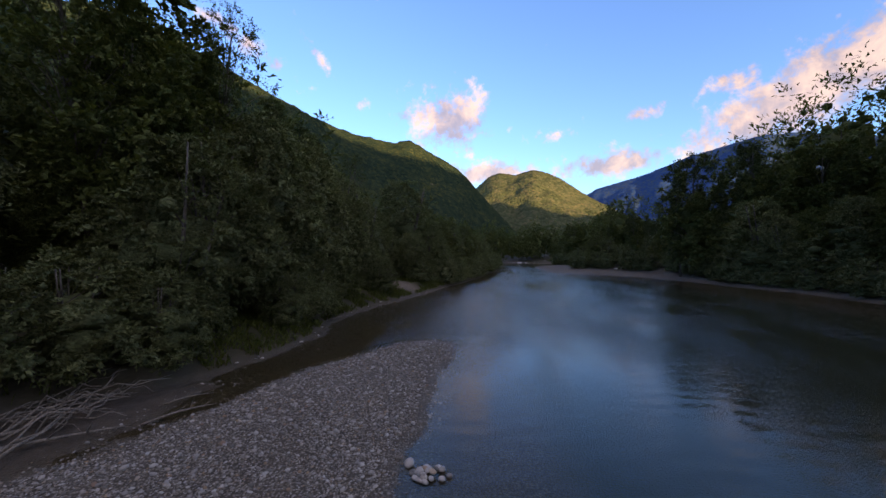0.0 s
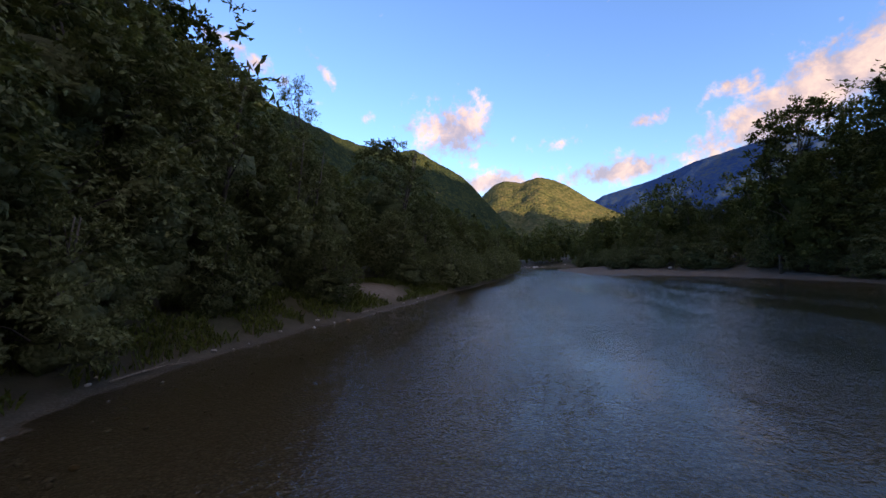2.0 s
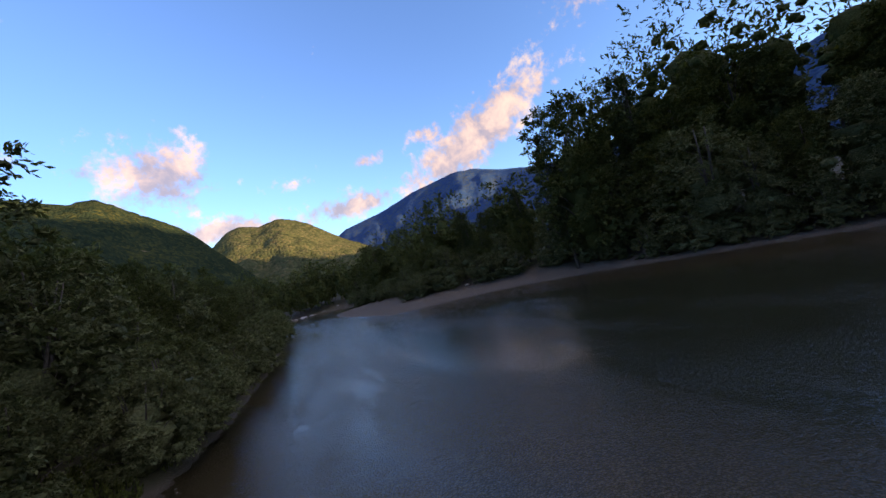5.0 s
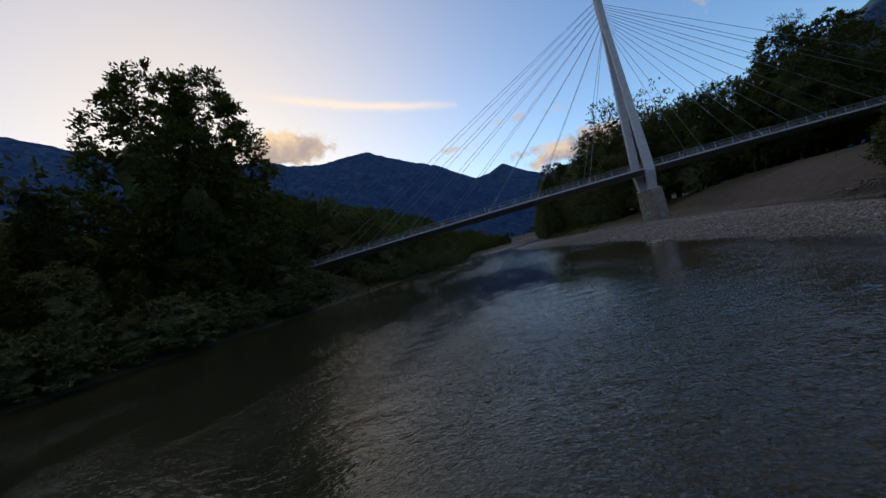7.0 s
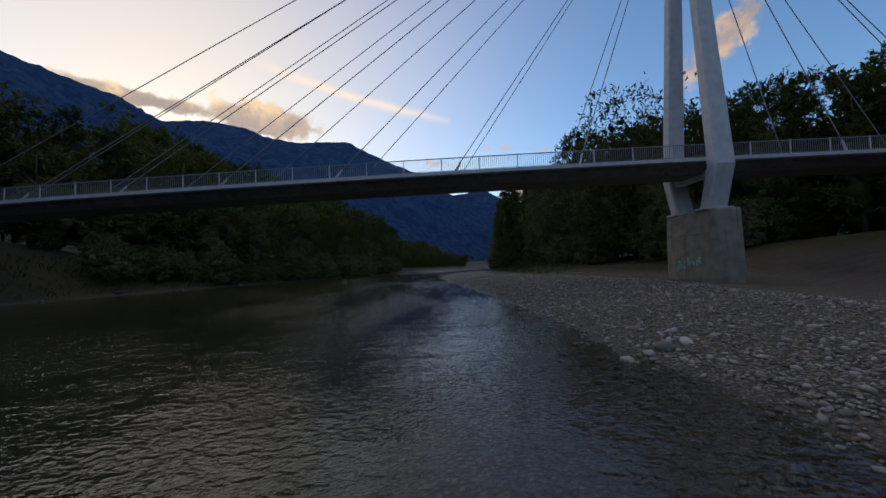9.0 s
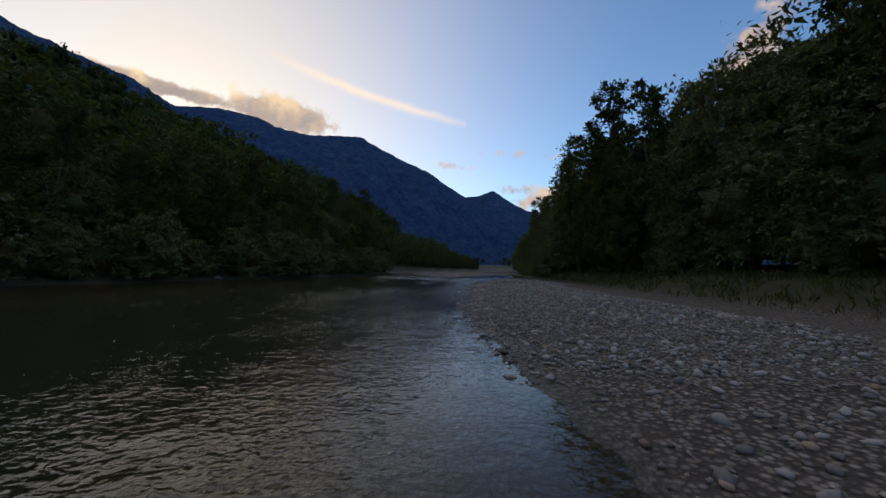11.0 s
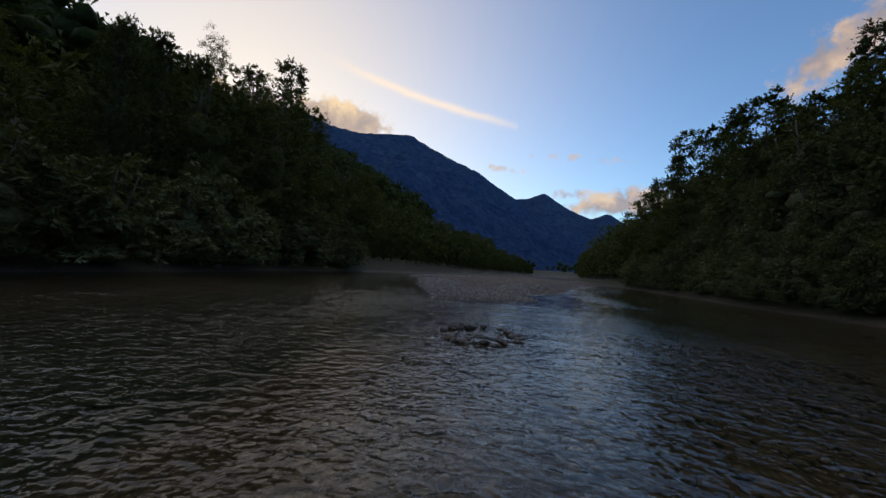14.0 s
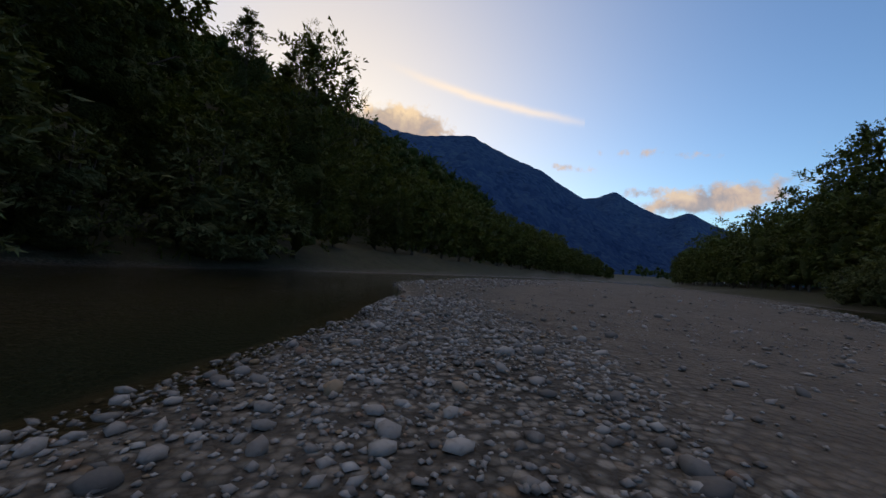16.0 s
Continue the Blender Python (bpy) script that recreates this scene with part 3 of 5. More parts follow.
def build_mountains():
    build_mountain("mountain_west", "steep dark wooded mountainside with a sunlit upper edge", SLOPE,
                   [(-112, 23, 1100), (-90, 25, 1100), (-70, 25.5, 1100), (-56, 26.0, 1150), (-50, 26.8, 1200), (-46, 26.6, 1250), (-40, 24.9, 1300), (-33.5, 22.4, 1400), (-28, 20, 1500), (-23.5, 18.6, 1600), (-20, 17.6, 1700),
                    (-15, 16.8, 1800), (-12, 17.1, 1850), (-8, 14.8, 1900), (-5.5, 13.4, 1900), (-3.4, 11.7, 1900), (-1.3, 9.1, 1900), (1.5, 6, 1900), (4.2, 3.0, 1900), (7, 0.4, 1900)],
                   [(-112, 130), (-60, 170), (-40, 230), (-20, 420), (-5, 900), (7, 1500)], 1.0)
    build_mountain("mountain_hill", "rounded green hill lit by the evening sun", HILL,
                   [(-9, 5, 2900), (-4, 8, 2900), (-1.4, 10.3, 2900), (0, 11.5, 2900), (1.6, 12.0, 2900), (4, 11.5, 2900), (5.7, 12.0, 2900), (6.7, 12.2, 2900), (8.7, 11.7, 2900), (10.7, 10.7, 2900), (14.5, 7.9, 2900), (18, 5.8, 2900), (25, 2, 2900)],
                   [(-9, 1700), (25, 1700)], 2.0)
    build_mountain("mountain_far_north", "distant blue mountain partly lit by low sun", HAZE_NORTH_SLOPE,
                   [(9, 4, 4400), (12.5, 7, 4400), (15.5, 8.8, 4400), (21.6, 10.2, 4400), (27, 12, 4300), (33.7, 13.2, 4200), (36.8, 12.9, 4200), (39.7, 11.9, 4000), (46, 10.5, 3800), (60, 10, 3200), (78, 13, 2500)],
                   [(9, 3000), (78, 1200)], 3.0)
    build_mountain("mountain_south", "dark blue wooded mountain against the evening sky", HAZE_BLUE_SLOPE,
                   # up to azimuth 116 the unseen crest is lowered to let sun reach mountain_hill
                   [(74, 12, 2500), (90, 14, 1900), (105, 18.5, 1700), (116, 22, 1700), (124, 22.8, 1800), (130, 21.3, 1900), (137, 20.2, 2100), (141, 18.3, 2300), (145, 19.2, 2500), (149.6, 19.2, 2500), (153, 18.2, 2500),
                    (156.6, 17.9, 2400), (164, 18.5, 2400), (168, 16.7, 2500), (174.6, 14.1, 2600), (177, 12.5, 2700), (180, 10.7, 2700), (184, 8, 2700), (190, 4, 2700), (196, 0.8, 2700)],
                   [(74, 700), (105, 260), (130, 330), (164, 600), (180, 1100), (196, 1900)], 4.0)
    build_mountain("mountain_far_south", "distant blue pointed mountains at the valley end with an added hidden shading ridge", HAZE_BLUE_SLOPE,
                   # rows up to azimuth 160: added hidden ridge that keeps mountain_west in shade
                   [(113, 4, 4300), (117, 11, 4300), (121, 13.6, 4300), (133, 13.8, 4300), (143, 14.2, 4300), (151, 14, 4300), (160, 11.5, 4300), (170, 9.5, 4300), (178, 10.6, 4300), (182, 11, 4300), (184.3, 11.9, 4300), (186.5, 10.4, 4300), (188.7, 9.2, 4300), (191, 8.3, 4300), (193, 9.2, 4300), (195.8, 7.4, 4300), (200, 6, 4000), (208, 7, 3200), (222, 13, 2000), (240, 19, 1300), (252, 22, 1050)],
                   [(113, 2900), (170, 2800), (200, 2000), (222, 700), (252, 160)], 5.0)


build_ground()
build_water()
build_mountains()


# ---- building helpers ----
def part(name, bm, mat, parent=None, label="", smooth=False):
    """Links a bmesh as one mesh object, under a thing or a part where one is given."""
    me = bpy.data.meshes.new(name)
    bm.to_mesh(me)
    bm.free()
    me.materials.append(mat)
    if smooth:
        me.polygons.foreach_set("use_smooth", [True] * len(me.polygons))
    ob = new(name, me)
    ob.parent = parent
    return tagged(ob, label)


def share(name, me, parent, m=None, label=""):
    ob = new(name, me)
    ob.parent = parent
    if m is not None:
        ob.matrix_basis = m
    return tagged(ob, label)


def base(name, x, y, z, label, category, group="", rz=0.0):
    ob = new(name)
    ob.empty_display_size = 0.3
    ob.matrix_basis = pose(x, y, z, 0, 0, rz)
    return tagged(ob, label, category, group)


def box(bm, x0, x1, y0, y1, z0, z1, bevel=0.0):
    m = Matrix.LocRotScale(((x0 + x1) / 2, (y0 + y1) / 2, (z0 + z1) / 2), None, (x1 - x0, y1 - y0, z1 - z0))
    made = bmesh.ops.create_cube(bm, size=1, matrix=m)["verts"]
    if bevel:
        edges = list({e for v in made for e in v.link_edges})
        bmesh.ops.bevel(bm, geom=edges, offset=bevel, segments=2, affect="EDGES")
    return bm


def loft(bm, rings, close=True):
    """Skins rings of points; caps both ends."""
    rows = [[bm.verts.new(p) for p in ring] for ring in rings]
    n = len(rows[0])
    for a, b in zip(rows, rows[1:]):
        for i in range(n):
            bm.faces.new((a[i], a[(i + 1) % n], b[(i + 1) % n], b[i]))
    if close:
        bm.faces.new(rows[0][::-1])
        bm.faces.new(rows[-1])
    bmesh.ops.recalc_face_normals(bm, faces=bm.faces)
    return bm


def tube(bm, points, radii, sides=6):
    pts = [Vector(p) for p in points]
    rings = []
    for i, p in enumerate(pts):
        d = (pts[min(i + 1, len(pts) - 1)] - pts[max(i - 1, 0)]).normalized()
        side = d.cross(Vector((0.31, 0.17, 1)) if abs(d.z) < 0.95 else Vector((1, 0, 0))).normalized()
        up = side.cross(d)
        rings.append([p + (side * math.cos(a) + up * math.sin(a)) * radii[i] for a in (2 * math.pi * k / sides for k in range(sides))])
    return loft(bm, rings)


# ---- the cable-stayed footbridge ----
BX, BY = -16, -30.438              # the near deck edge beside the pylon; u runs east along the deck, v across it


def deck_z(u):
    return 10.125 - 0.0150 * u - 0.00021 * u * u


def build_bridge():
    bridge = base("footbridge", BX, BY, 0, "long slender cable-stayed footbridge with a pale steel pylon", "bridge")
    wide, west, east = 5.125, -62.5, 69.375
    us = np.linspace(west, east, 55)
    sec = [(0.0, -0.04), (0.0, -0.30), (0.35, -0.42), (1.1, -0.95), (wide - 1.1, -0.95), (wide - 0.35, -0.42), (wide, -0.30), (wide, -0.04)]
    part("deck", loft(bmesh.new(), [[(u, -v, deck_z(u) + z) for v, z in sec] for u in us]), DECK_CONCRETE, bridge, "grey concrete deck with a sloping underside")
    for v0, v1 in ((-0.05, 0.16), (wide - 0.16, wide + 0.05)):
        part("edge_beam", loft(bmesh.new(), [[(u, -v, deck_z(u) + z) for v, z in ((v0, -0.2), (v1, -0.2), (v1, 0.06), (v0, 0.06))] for u in us]), WHITE_STEEL, bridge, "pale steel edge beam")
    # railings
    tall = 1.12
    post_bm = box(bmesh.new(), -0.03, 0.03, -0.05, 0.05, 0, tall, 0.008)
    post_me = bpy.data.meshes.new("post")
    post_bm.to_mesh(post_me), post_me.materials.append(WHITE_STEEL)
    for v in (0.10, wide - 0.10):
        part("handrail", loft(bmesh.new(), [[(u, -v + a, deck_z(u) + tall + b) for a, b in ((-0.035, -0.03), (0.035, -0.03), (0.035, 0.03), (-0.035, 0.03))] for u in us]), RAIL_STEEL, bridge, "flat steel handrail")
        part("bottom_rail", loft(bmesh.new(), [[(u, -v + a, deck_z(u) + 0.14 + b) for a, b in ((-0.015, -0.015), (0.015, -0.015), (0.015, 0.015), (-0.015, 0.015))] for u in us]), RAIL_STEEL, bridge)
        for u in np.arange(west + 0.4, east, 3.0):
            share("post", post_me, bridge, pose(u, -v, deck_z(u) + 0.05))
        verts, faces = [], []
        for u in np.arange(west + 0.5, east, 0.16):
            z0, z1, k = deck_z(u) + 0.14, deck_z(u) + tall - 0.02, len(verts)
            verts += [(u + a, -v + b, z) for z in (z0, z1) for a, b in ((-0.012, -0.012), (0.012, -0.012), (0.012, 0.012), (-0.012, 0.012))]
            faces += [(k + i, k + (i + 1) % 4, k + 4 + (i + 1) % 4, k + 4 + i) for i in range(4)]
        bars = new("railing_infill", mesh_from("railing_infill", verts, faces, RAIL_STEEL, False))
        bars.parent = bridge
        tagged(bars, kind="stuff")
    # pylon: two legs that splay out under the deck and meet high above it
    mid = wide / 2
    for side, name in ((-1, "pylon_leg"), (1, "pylon_leg")):
        bm = bmesh.new()
        rings = []
        for z, off, du, dv in ((6.25, 1.938, 0.775, 0.525), (9.438, 3.025, 0.75, 0.575), (10.75, 2.95, 0.725, 0.55), (25, 1.688, 0.587, 0.45), (37.5, 0.525, 0.475, 0.375), (44.375, 0.325, 0.425, 0.325)):
            v = mid + side * off
            cut = 0.16 * du
            ring = [(-du, -dv + cut), (-du + cut, -dv), (du - cut, -dv), (du, -dv + cut), (du, dv - cut), (du - cut, dv), (-du + cut, dv), (-du, dv - cut)]
            rings.append([(0.625 + a, -(v + b), z) for a, b in ring])
        leg = part(name, loft(bm, rings), WHITE_STEEL, bridge, "pale painted steel pylon leg")
        foot = box(bmesh.new(), -0.438, 1.688, -(mid + side * 1.938) - 0.75, -(mid + side * 1.938) + 0.75, 6.15, 6.3, 0.02)
        part("base_plate", foot, WHITE_STEEL, leg)
    beam = loft(bmesh.new(), [[(0.625 + a, -v, z + b) for a, b in ((-0.3, -0.34), (0.3, -0.34), (0.3, 0.34), (-0.3, 0.34))] for v, z in ((mid - 2.875, 9.188), (mid + 2.875, 9.188))])
    part("cross_beam", beam, WHITE_STEEL, bridge, "steel cross beam below the deck")
    part("pylon_head", box(bmesh.new(), 0.625 - 0.5, 0.625 + 0.5, -mid - 0.75, -mid + 0.75, 36.875, 45.5, 0.06), WHITE_STEEL, bridge)
    # concrete pier with rounded upstream and downstream ends
    rings = []
    for z, su, sv in ((-0.8, 1.06, 1.03), (1, 1.04, 1.02), (5.875, 0.98, 0.985), (6.125, 0.96, 0.97)):
        hu, hv, ring = 1.15 * su, 3.562 * sv, []
        for k in range(28):
            a = 2 * math.pi * k / 28
            c, s = math.cos(a), math.sin(a)
            ring.append((0.438 + hu * math.copysign(abs(c) ** 0.45, c), -mid + hv * math.copysign(abs(s) ** 0.3, s), z))
        rings.append(ring)
    pier = part("pier", loft(bmesh.new(), rings), CONCRETE, bridge, "stained concrete pier on the gravel bar", True)
    part("joint", box(bmesh.new(), 0.438 - 1.163, 0.438 + 1.163, -mid - 2.75, -mid + 2.75, 4.25, 4.288), DECK_CONCRETE, pier)
    rng = random.Random(4)
    for k in range(9):
        v, z = -mid + 1.5 - k * 0.36, 2.188 - 0.06 * k + rng.uniform(-0.1, 0.1)
        bm = bmesh.new()
        tube(bm, [(1.644 + rng.uniform(-0.006, 0.006), v + rng.uniform(-0.2, 0.2), z + rng.uniform(-0.35, 0.35)) for _ in range(6)], [0.07] * 6, 5)
        part("paint_stroke", bm, PAINT, pier, "teal sprayed paint mark")
    # stay cables in two planes
    for k, u in enumerate((11.125, 20.875, 30.5, 39.875, 48.25, 56.5, 64.375, -9.25, -19, -28.75, -38.125, -46.875, -55.625)):
        top = 37.75 + (k % 7) * 0.938
        for v in (0.0, wide):
            a, b = Vector((u, -v, deck_z(u) + 0.05)), Vector((0.625 + math.copysign(0.45, u), -mid + (0.3 if v == 0 else -0.3), top))
            part("stay_cable", tube(bmesh.new(), [a, b], [0.036, 0.036], 6), CABLE, bridge)
            part("anchor", tube(bmesh.new(), [a + Vector((0, 0, -0.25)), a + (b - a).normalized() * 0.9], [0.10, 0.08], 8), WHITE_STEEL, bridge)
    for u, side in ((east, 1), (west, -1)):
        bm = box(bmesh.new(), min(u - 0.6 * side, u + 3.0 * side), max(u - 0.6 * side, u + 3.0 * side), -wide - 0.7, 0.7, deck_z(u) - 6.0, deck_z(u) - 0.45, 0.05)
        part("abutment", bm, CONCRETE, bridge, "concrete abutment on the bank")
    return bridge


build_bridge()


# ---- trees and undergrowth ----
def fast_mesh(name, verts, polys, mat, smooth=False):
    """A mesh from arrays; polys is an (n, k) array of corners."""
    verts, polys = np.asarray(verts, np.float32), np.asarray(polys, np.int32)
    n, k = polys.shape
    me = bpy.data.meshes.new(name)
    me.vertices.add(len(verts))
    me.vertices.foreach_set("co", verts.ravel())
    me.loops.add(n * k)
    me.loops.foreach_set("vertex_index", polys.ravel())
    me.polygons.add(n)
    me.polygons.foreach_set("loop_start", np.arange(0, n * k, k, dtype=np.int32))
    me.polygons.foreach_set("loop_total", np.full(n, k, np.int32))
    me.polygons.foreach_set("use_smooth", np.full(n, smooth, bool))
    me.materials.append(mat)
    me.update(calc_edges=True)
    return me


def unit(v):
    return v / np.maximum(np.linalg.norm(v, axis=-1, keepdims=True), 1e-9)


def leaves(rng, centres, way, size, slim=0.45, full=True):
    """A folded, pointed leaf at each centre that lies along its way; full leaves have two halves, far ones a single blade."""
    n = len(centres)
    along = unit(way + rng.normal(0, 0.45, (n, 3)))
    face = unit(np.cross(along, np.cross(way * 0.6 + np.array([0, 0, 0.8]) + rng.normal(0, 0.55, (n, 3)), along)))
    across = np.cross(face, along)
    long = size * rng.uniform(0.65, 1.35, (n, 1))
    wide = long * slim * rng.uniform(0.8, 1.2, (n, 1))
    sag = face * long * rng.uniform(-0.3, 0.05, (n, 1))
    tail, tip = centres - along * long, centres + along * long + sag
    if full:
        v = np.stack([tail, centres + across * wide, tip, centres - across * wide], 1).reshape(-1, 3)
        k = 4 * np.arange(n)[:, None]
        return v, np.concatenate([k + np.array([[0, 1, 2]]), k + np.array([[0, 2, 3]])])
    v = np.stack([tail + across * wide * 0.5, centres - across * wide, tip], 1).reshape(-1, 3)
    return v, np.arange(3 * n).reshape(n, 3)


def join(*pieces):
    """Several (vertices, triangles) as one."""
    at, vs, qs = 0, [], []
    for v, q in pieces:
        vs.append(v), qs.append(q + at)
        at += len(v)
    return np.concatenate(vs), np.concatenate(qs)


def ball_shape(rounds):
    bm = bmesh.new()
    bmesh.ops.create_icosphere(bm, subdivisions=rounds, radius=1)
    v, f = np.array([p.co for p in bm.verts]), np.array([[p.index for p in t.verts] for t in bm.faces])
    bm.free()
    return v, f


BUD, LUMP = ball_shape(1), ball_shape(2)


def packed(rng, centres, radii, form, rough=0.25):
    """Uneven lumps of packed twigs and leaves: the dense inside of a clump, which the leaves cover."""
    v0, f0 = form
    n, k = len(centres), len(v0)
    v = v0[None] * (1 + rng.uniform(-rough, rough, (n, k, 1))) * radii[:, None] + centres[:, None]
    return v.reshape(-1, 3), (f0[None] + (np.arange(n) * k)[:, None, None]).reshape(-1, 3)


def clump_heads(rng, tall, low, shape, clumps, puff, lean=(0, 0), lobes=0.2, inner=0.5):
    """Clump centres, sizes and outward ways in an uneven crown. shape(f): radius at the fraction f of the crown's height."""
    k = np.arange(clumps)
    f = np.clip((k + rng.uniform(0, 1, clumps)) / clumps, 0, 1) ** 0.78
    a = k * 2.39996 + rng.normal(0, 0.5, clumps)
    turn = rng.uniform(0, 6.28, 3)
    bulge = 1 + lobes * np.sin(2 * a + 4 * f + turn[0]) + lobes * 0.8 * np.sin(3 * a - 7 * f + turn[1]) + 0.5 * lobes * np.sin(5 * a + 11 * f + turn[2])
    r = np.array([shape(t) for t in f]) * rng.uniform(inner, 1.0, clumps) ** 0.6 * bulge
    c = np.stack([np.cos(a) * r + lean[0] * f, np.sin(a) * r + lean[1] * f, low + (tall - low) * f + rng.normal(0, 0.25 * puff, clumps)], 1)
    s = puff * np.exp(rng.normal(0, 0.28, clumps)) * (1.1 - 0.3 * f)
    out = unit(np.stack([np.cos(a), np.sin(a), 0.2 + 1.3 * f], 1))
    return c, s, out


def sprays(rng, c, s, out, twigs, each, droop):
    """Leaf centres strung along twigs that reach out of every clump, with the way of each leaf."""
    n = len(c)
    d = unit(rng.normal(0, 1, (n, twigs, 3)) + out[:, None] * 0.75 + np.array([0, 0, 0.2]))
    reach = s[:, None, None] * rng.uniform(0.8, 1.35, (n, twigs, 1))
    f = np.linspace(0.42, 1.0, each)[None, None, :, None] + rng.uniform(-0.06, 0.06, (n, twigs, each, 1))
    sink = np.array([0, 0, -1.0]) * droop
    p = c[:, None, None] + (d[:, :, None] * np.array([1, 1, 0.85]) * f + sink * 0.38 * f * f) * reach[:, :, None]
    p = p + rng.normal(0, 0.07, p.shape) * s[:, None, None, None]
    w = d[:, :, None] + sink * 0.8 * f
    return p.reshape(-1, 3), unit(w).reshape(-1, 3)


def crown_mass(rng, tall, low, shape, clumps, puff, lean, twigs, each, leaf, slim, droop, full, fill=0.6, heart=0.55, lobes=0.2, form=LUMP):
    """A whole crown as vertices and triangles, and its clump centres."""
    c, s, out = clump_heads(rng, tall, low, shape, clumps, puff, lean, lobes)
    p, w = sprays(rng, c, s, out, twigs, each, droop)
    keep = p[:, 2] > 0.05
    pieces = [leaves(rng, p[keep], w[keep], leaf, slim, full)]
    f = (c[:, 2] - low) / (tall - low)
    lumps = (c[:, 2] > 0.6 * s * fill) & (f < 0.84)
    if fill:
        pieces.append(packed(rng, (c - out * 0.3 * s[:, None])[lumps], (s * (1.1 - 0.6 * f))[lumps, None] * fill * np.array([1, 1, 0.8]), BUD, 0.3))
    if heart:
        steps = np.linspace(0.08, 0.56, 6)
        mid = np.stack([lean[0] * steps, lean[1] * steps, low + (tall - low) * steps], 1)
        wide = np.array([shape(t) for t in steps]) * heart * rng.uniform(0.7, 1.1, 6)
        mid[:, :2] += rng.normal(0, 0.22, (6, 2)) * wide[:, None]
        pieces.append(packed(rng, mid, np.stack([wide, wide, np.full(6, (tall - low) * 0.12)], 1), form, 0.32))
    return join(*pieces), np.column_stack([c, s])


def wood(rng, tall, low, heads, thick, stems=1, lean=(0, 0), limbs=12, sides=7):
    bm = bmesh.new()
    tips = []
    for s in range(stems):
        a = rng.uniform(0, 6.28)
        spread = 0.0 if stems == 1 else 0.22 * tall
        pts = []
        for f in np.linspace(0, 1, 6):
            w = 0.02 * tall * math.sin(3 * f + a)
            pts.append((math.cos(a) * spread * f + lean[0] * f * 0.8 + w, math.sin(a) * spread * f + lean[1] * f * 0.8 - w, -0.4 + (tall * 0.93 + 0.4) * f))
        tube(bm, pts, [thick * (1 - 0.9 * f) ** 0.8 + 0.012 for f in np.linspace(0, 1, 6)], sides)
        tips.append(pts)
    order = rng.permutation(len(heads))[:limbs]
    for k in order:
        pts, h = tips[int(rng.integers(len(tips)))], Vector(heads[k][:3])
        f = min(0.9, max(0.15, (h.z / tall) - 0.16))
        i = min(4, int(f * 5))
        a, b = Vector(pts[i]), Vector(pts[i + 1])
        start = a.lerp(b, f * 5 - i)
        mid = start.lerp(h, 0.55) + Vector((0, 0, 0.04 * tall))
        r = thick * (1 - f) * 0.45 + 0.015
        tube(bm, [start, mid, h], [r, r * 0.6, 0.012], 4)
    return bm


def make_tree(name, seed, kind, label, near=True):
    """The first tree of each sort, as crown and trunk meshes; near ones carry finer and more leaves."""
    rng = np.random.default_rng(seed)
    lean = rng.uniform(-0.6, 0.6, 2)
    if kind == "willow_bush":
        tall, low, mat = 5.0, 0.2, WILLOW
        mass, heads = crown_mass(rng, tall, low, lambda f: 2.35 * math.sin(math.pi * (0.2 + 0.74 * f)) ** 0.7, 90 if near else 52, 0.52 if near else 0.68, lean,
                                 *((18, 8, 0.085, 0.42) if near else (10, 6, 0.19, 0.5)), 0.5, near, 0.38, 0.5, 0.16)
        bm = wood(rng, tall, low, heads, 0.07, 4, lean, 14, 5)
    elif kind == "willow_tree":
        tall, low, mat = 13.0, 0.8, WILLOW
        mass, heads = crown_mass(rng, tall, low, lambda f: 3.9 * math.sin(math.pi * (0.14 + 0.80 * f)) ** 0.75, 150 if near else 88, 0.88 if near else 1.1, lean,
                                 *((16, 8, 0.135, 0.42) if near else (11, 6, 0.25, 0.5)), 0.75, near, 0.38, 0.5)
        bm = wood(rng, tall, low, heads, 0.17, 2, lean, 18)
    elif kind == "broad_tree":
        tall, low, mat = 22.0, 2.2, BROAD
        mass, heads = crown_mass(rng, tall, low, lambda f: 5.0 * math.sin(math.pi * (0.16 + 0.76 * f)) ** 0.62, 190 if near else 112, 1.2 if near else 1.5, lean * 1.5,
                                 *((16, 8, 0.165, 0.55) if near else (11, 7, 0.28, 0.6)), 0.3, near, 0.36, 0.42, 0.24)
        bm = wood(rng, tall, low, heads, 0.27, 1, lean * 1.5, 16)
    elif kind == "wind_tree":                                    # slender, thin crown swept by the wind
        tall, low, mat = 22.0, 5.0, POPLAR
        lean = np.array([2.6, 0.6])
        mass, heads = crown_mass(rng, tall, low, lambda f: 2.7 * math.sin(math.pi * (0.10 + 0.84 * f)) ** 0.7, 84, 0.95, lean, 16, 9, 0.085, 0.42, 0.1, True, 0.0, 0.0, 0.28)
        bm = wood(rng, tall, low, heads, 0.20, 1, lean, 44)
    else:
        tall, low, mat = 26.0, 4.0, POPLAR
        mass, heads = crown_mass(rng, tall, low, lambda f: 3.2 * (1.05 - f) ** 0.5 * min(1, 0.4 + 3 * f), 130, 1.05, lean * 1.6, 10, 8, 0.20, 0.6, 0.0, False, 0.22, 0.3, 0.3)
        bm = wood(rng, tall, low, heads, 0.27, 1, lean * 1.6, 34)
    crown = fast_mesh("crown", *mass, mat, True)
    trunk = bpy.data.meshes.new("trunk")
    bm.to_mesh(trunk), bm.free()
    trunk.materials.append(BARK)
    trunk.polygons.foreach_set("use_smooth", [True] * len(trunk.polygons))
    return name, label, crown, trunk, tall


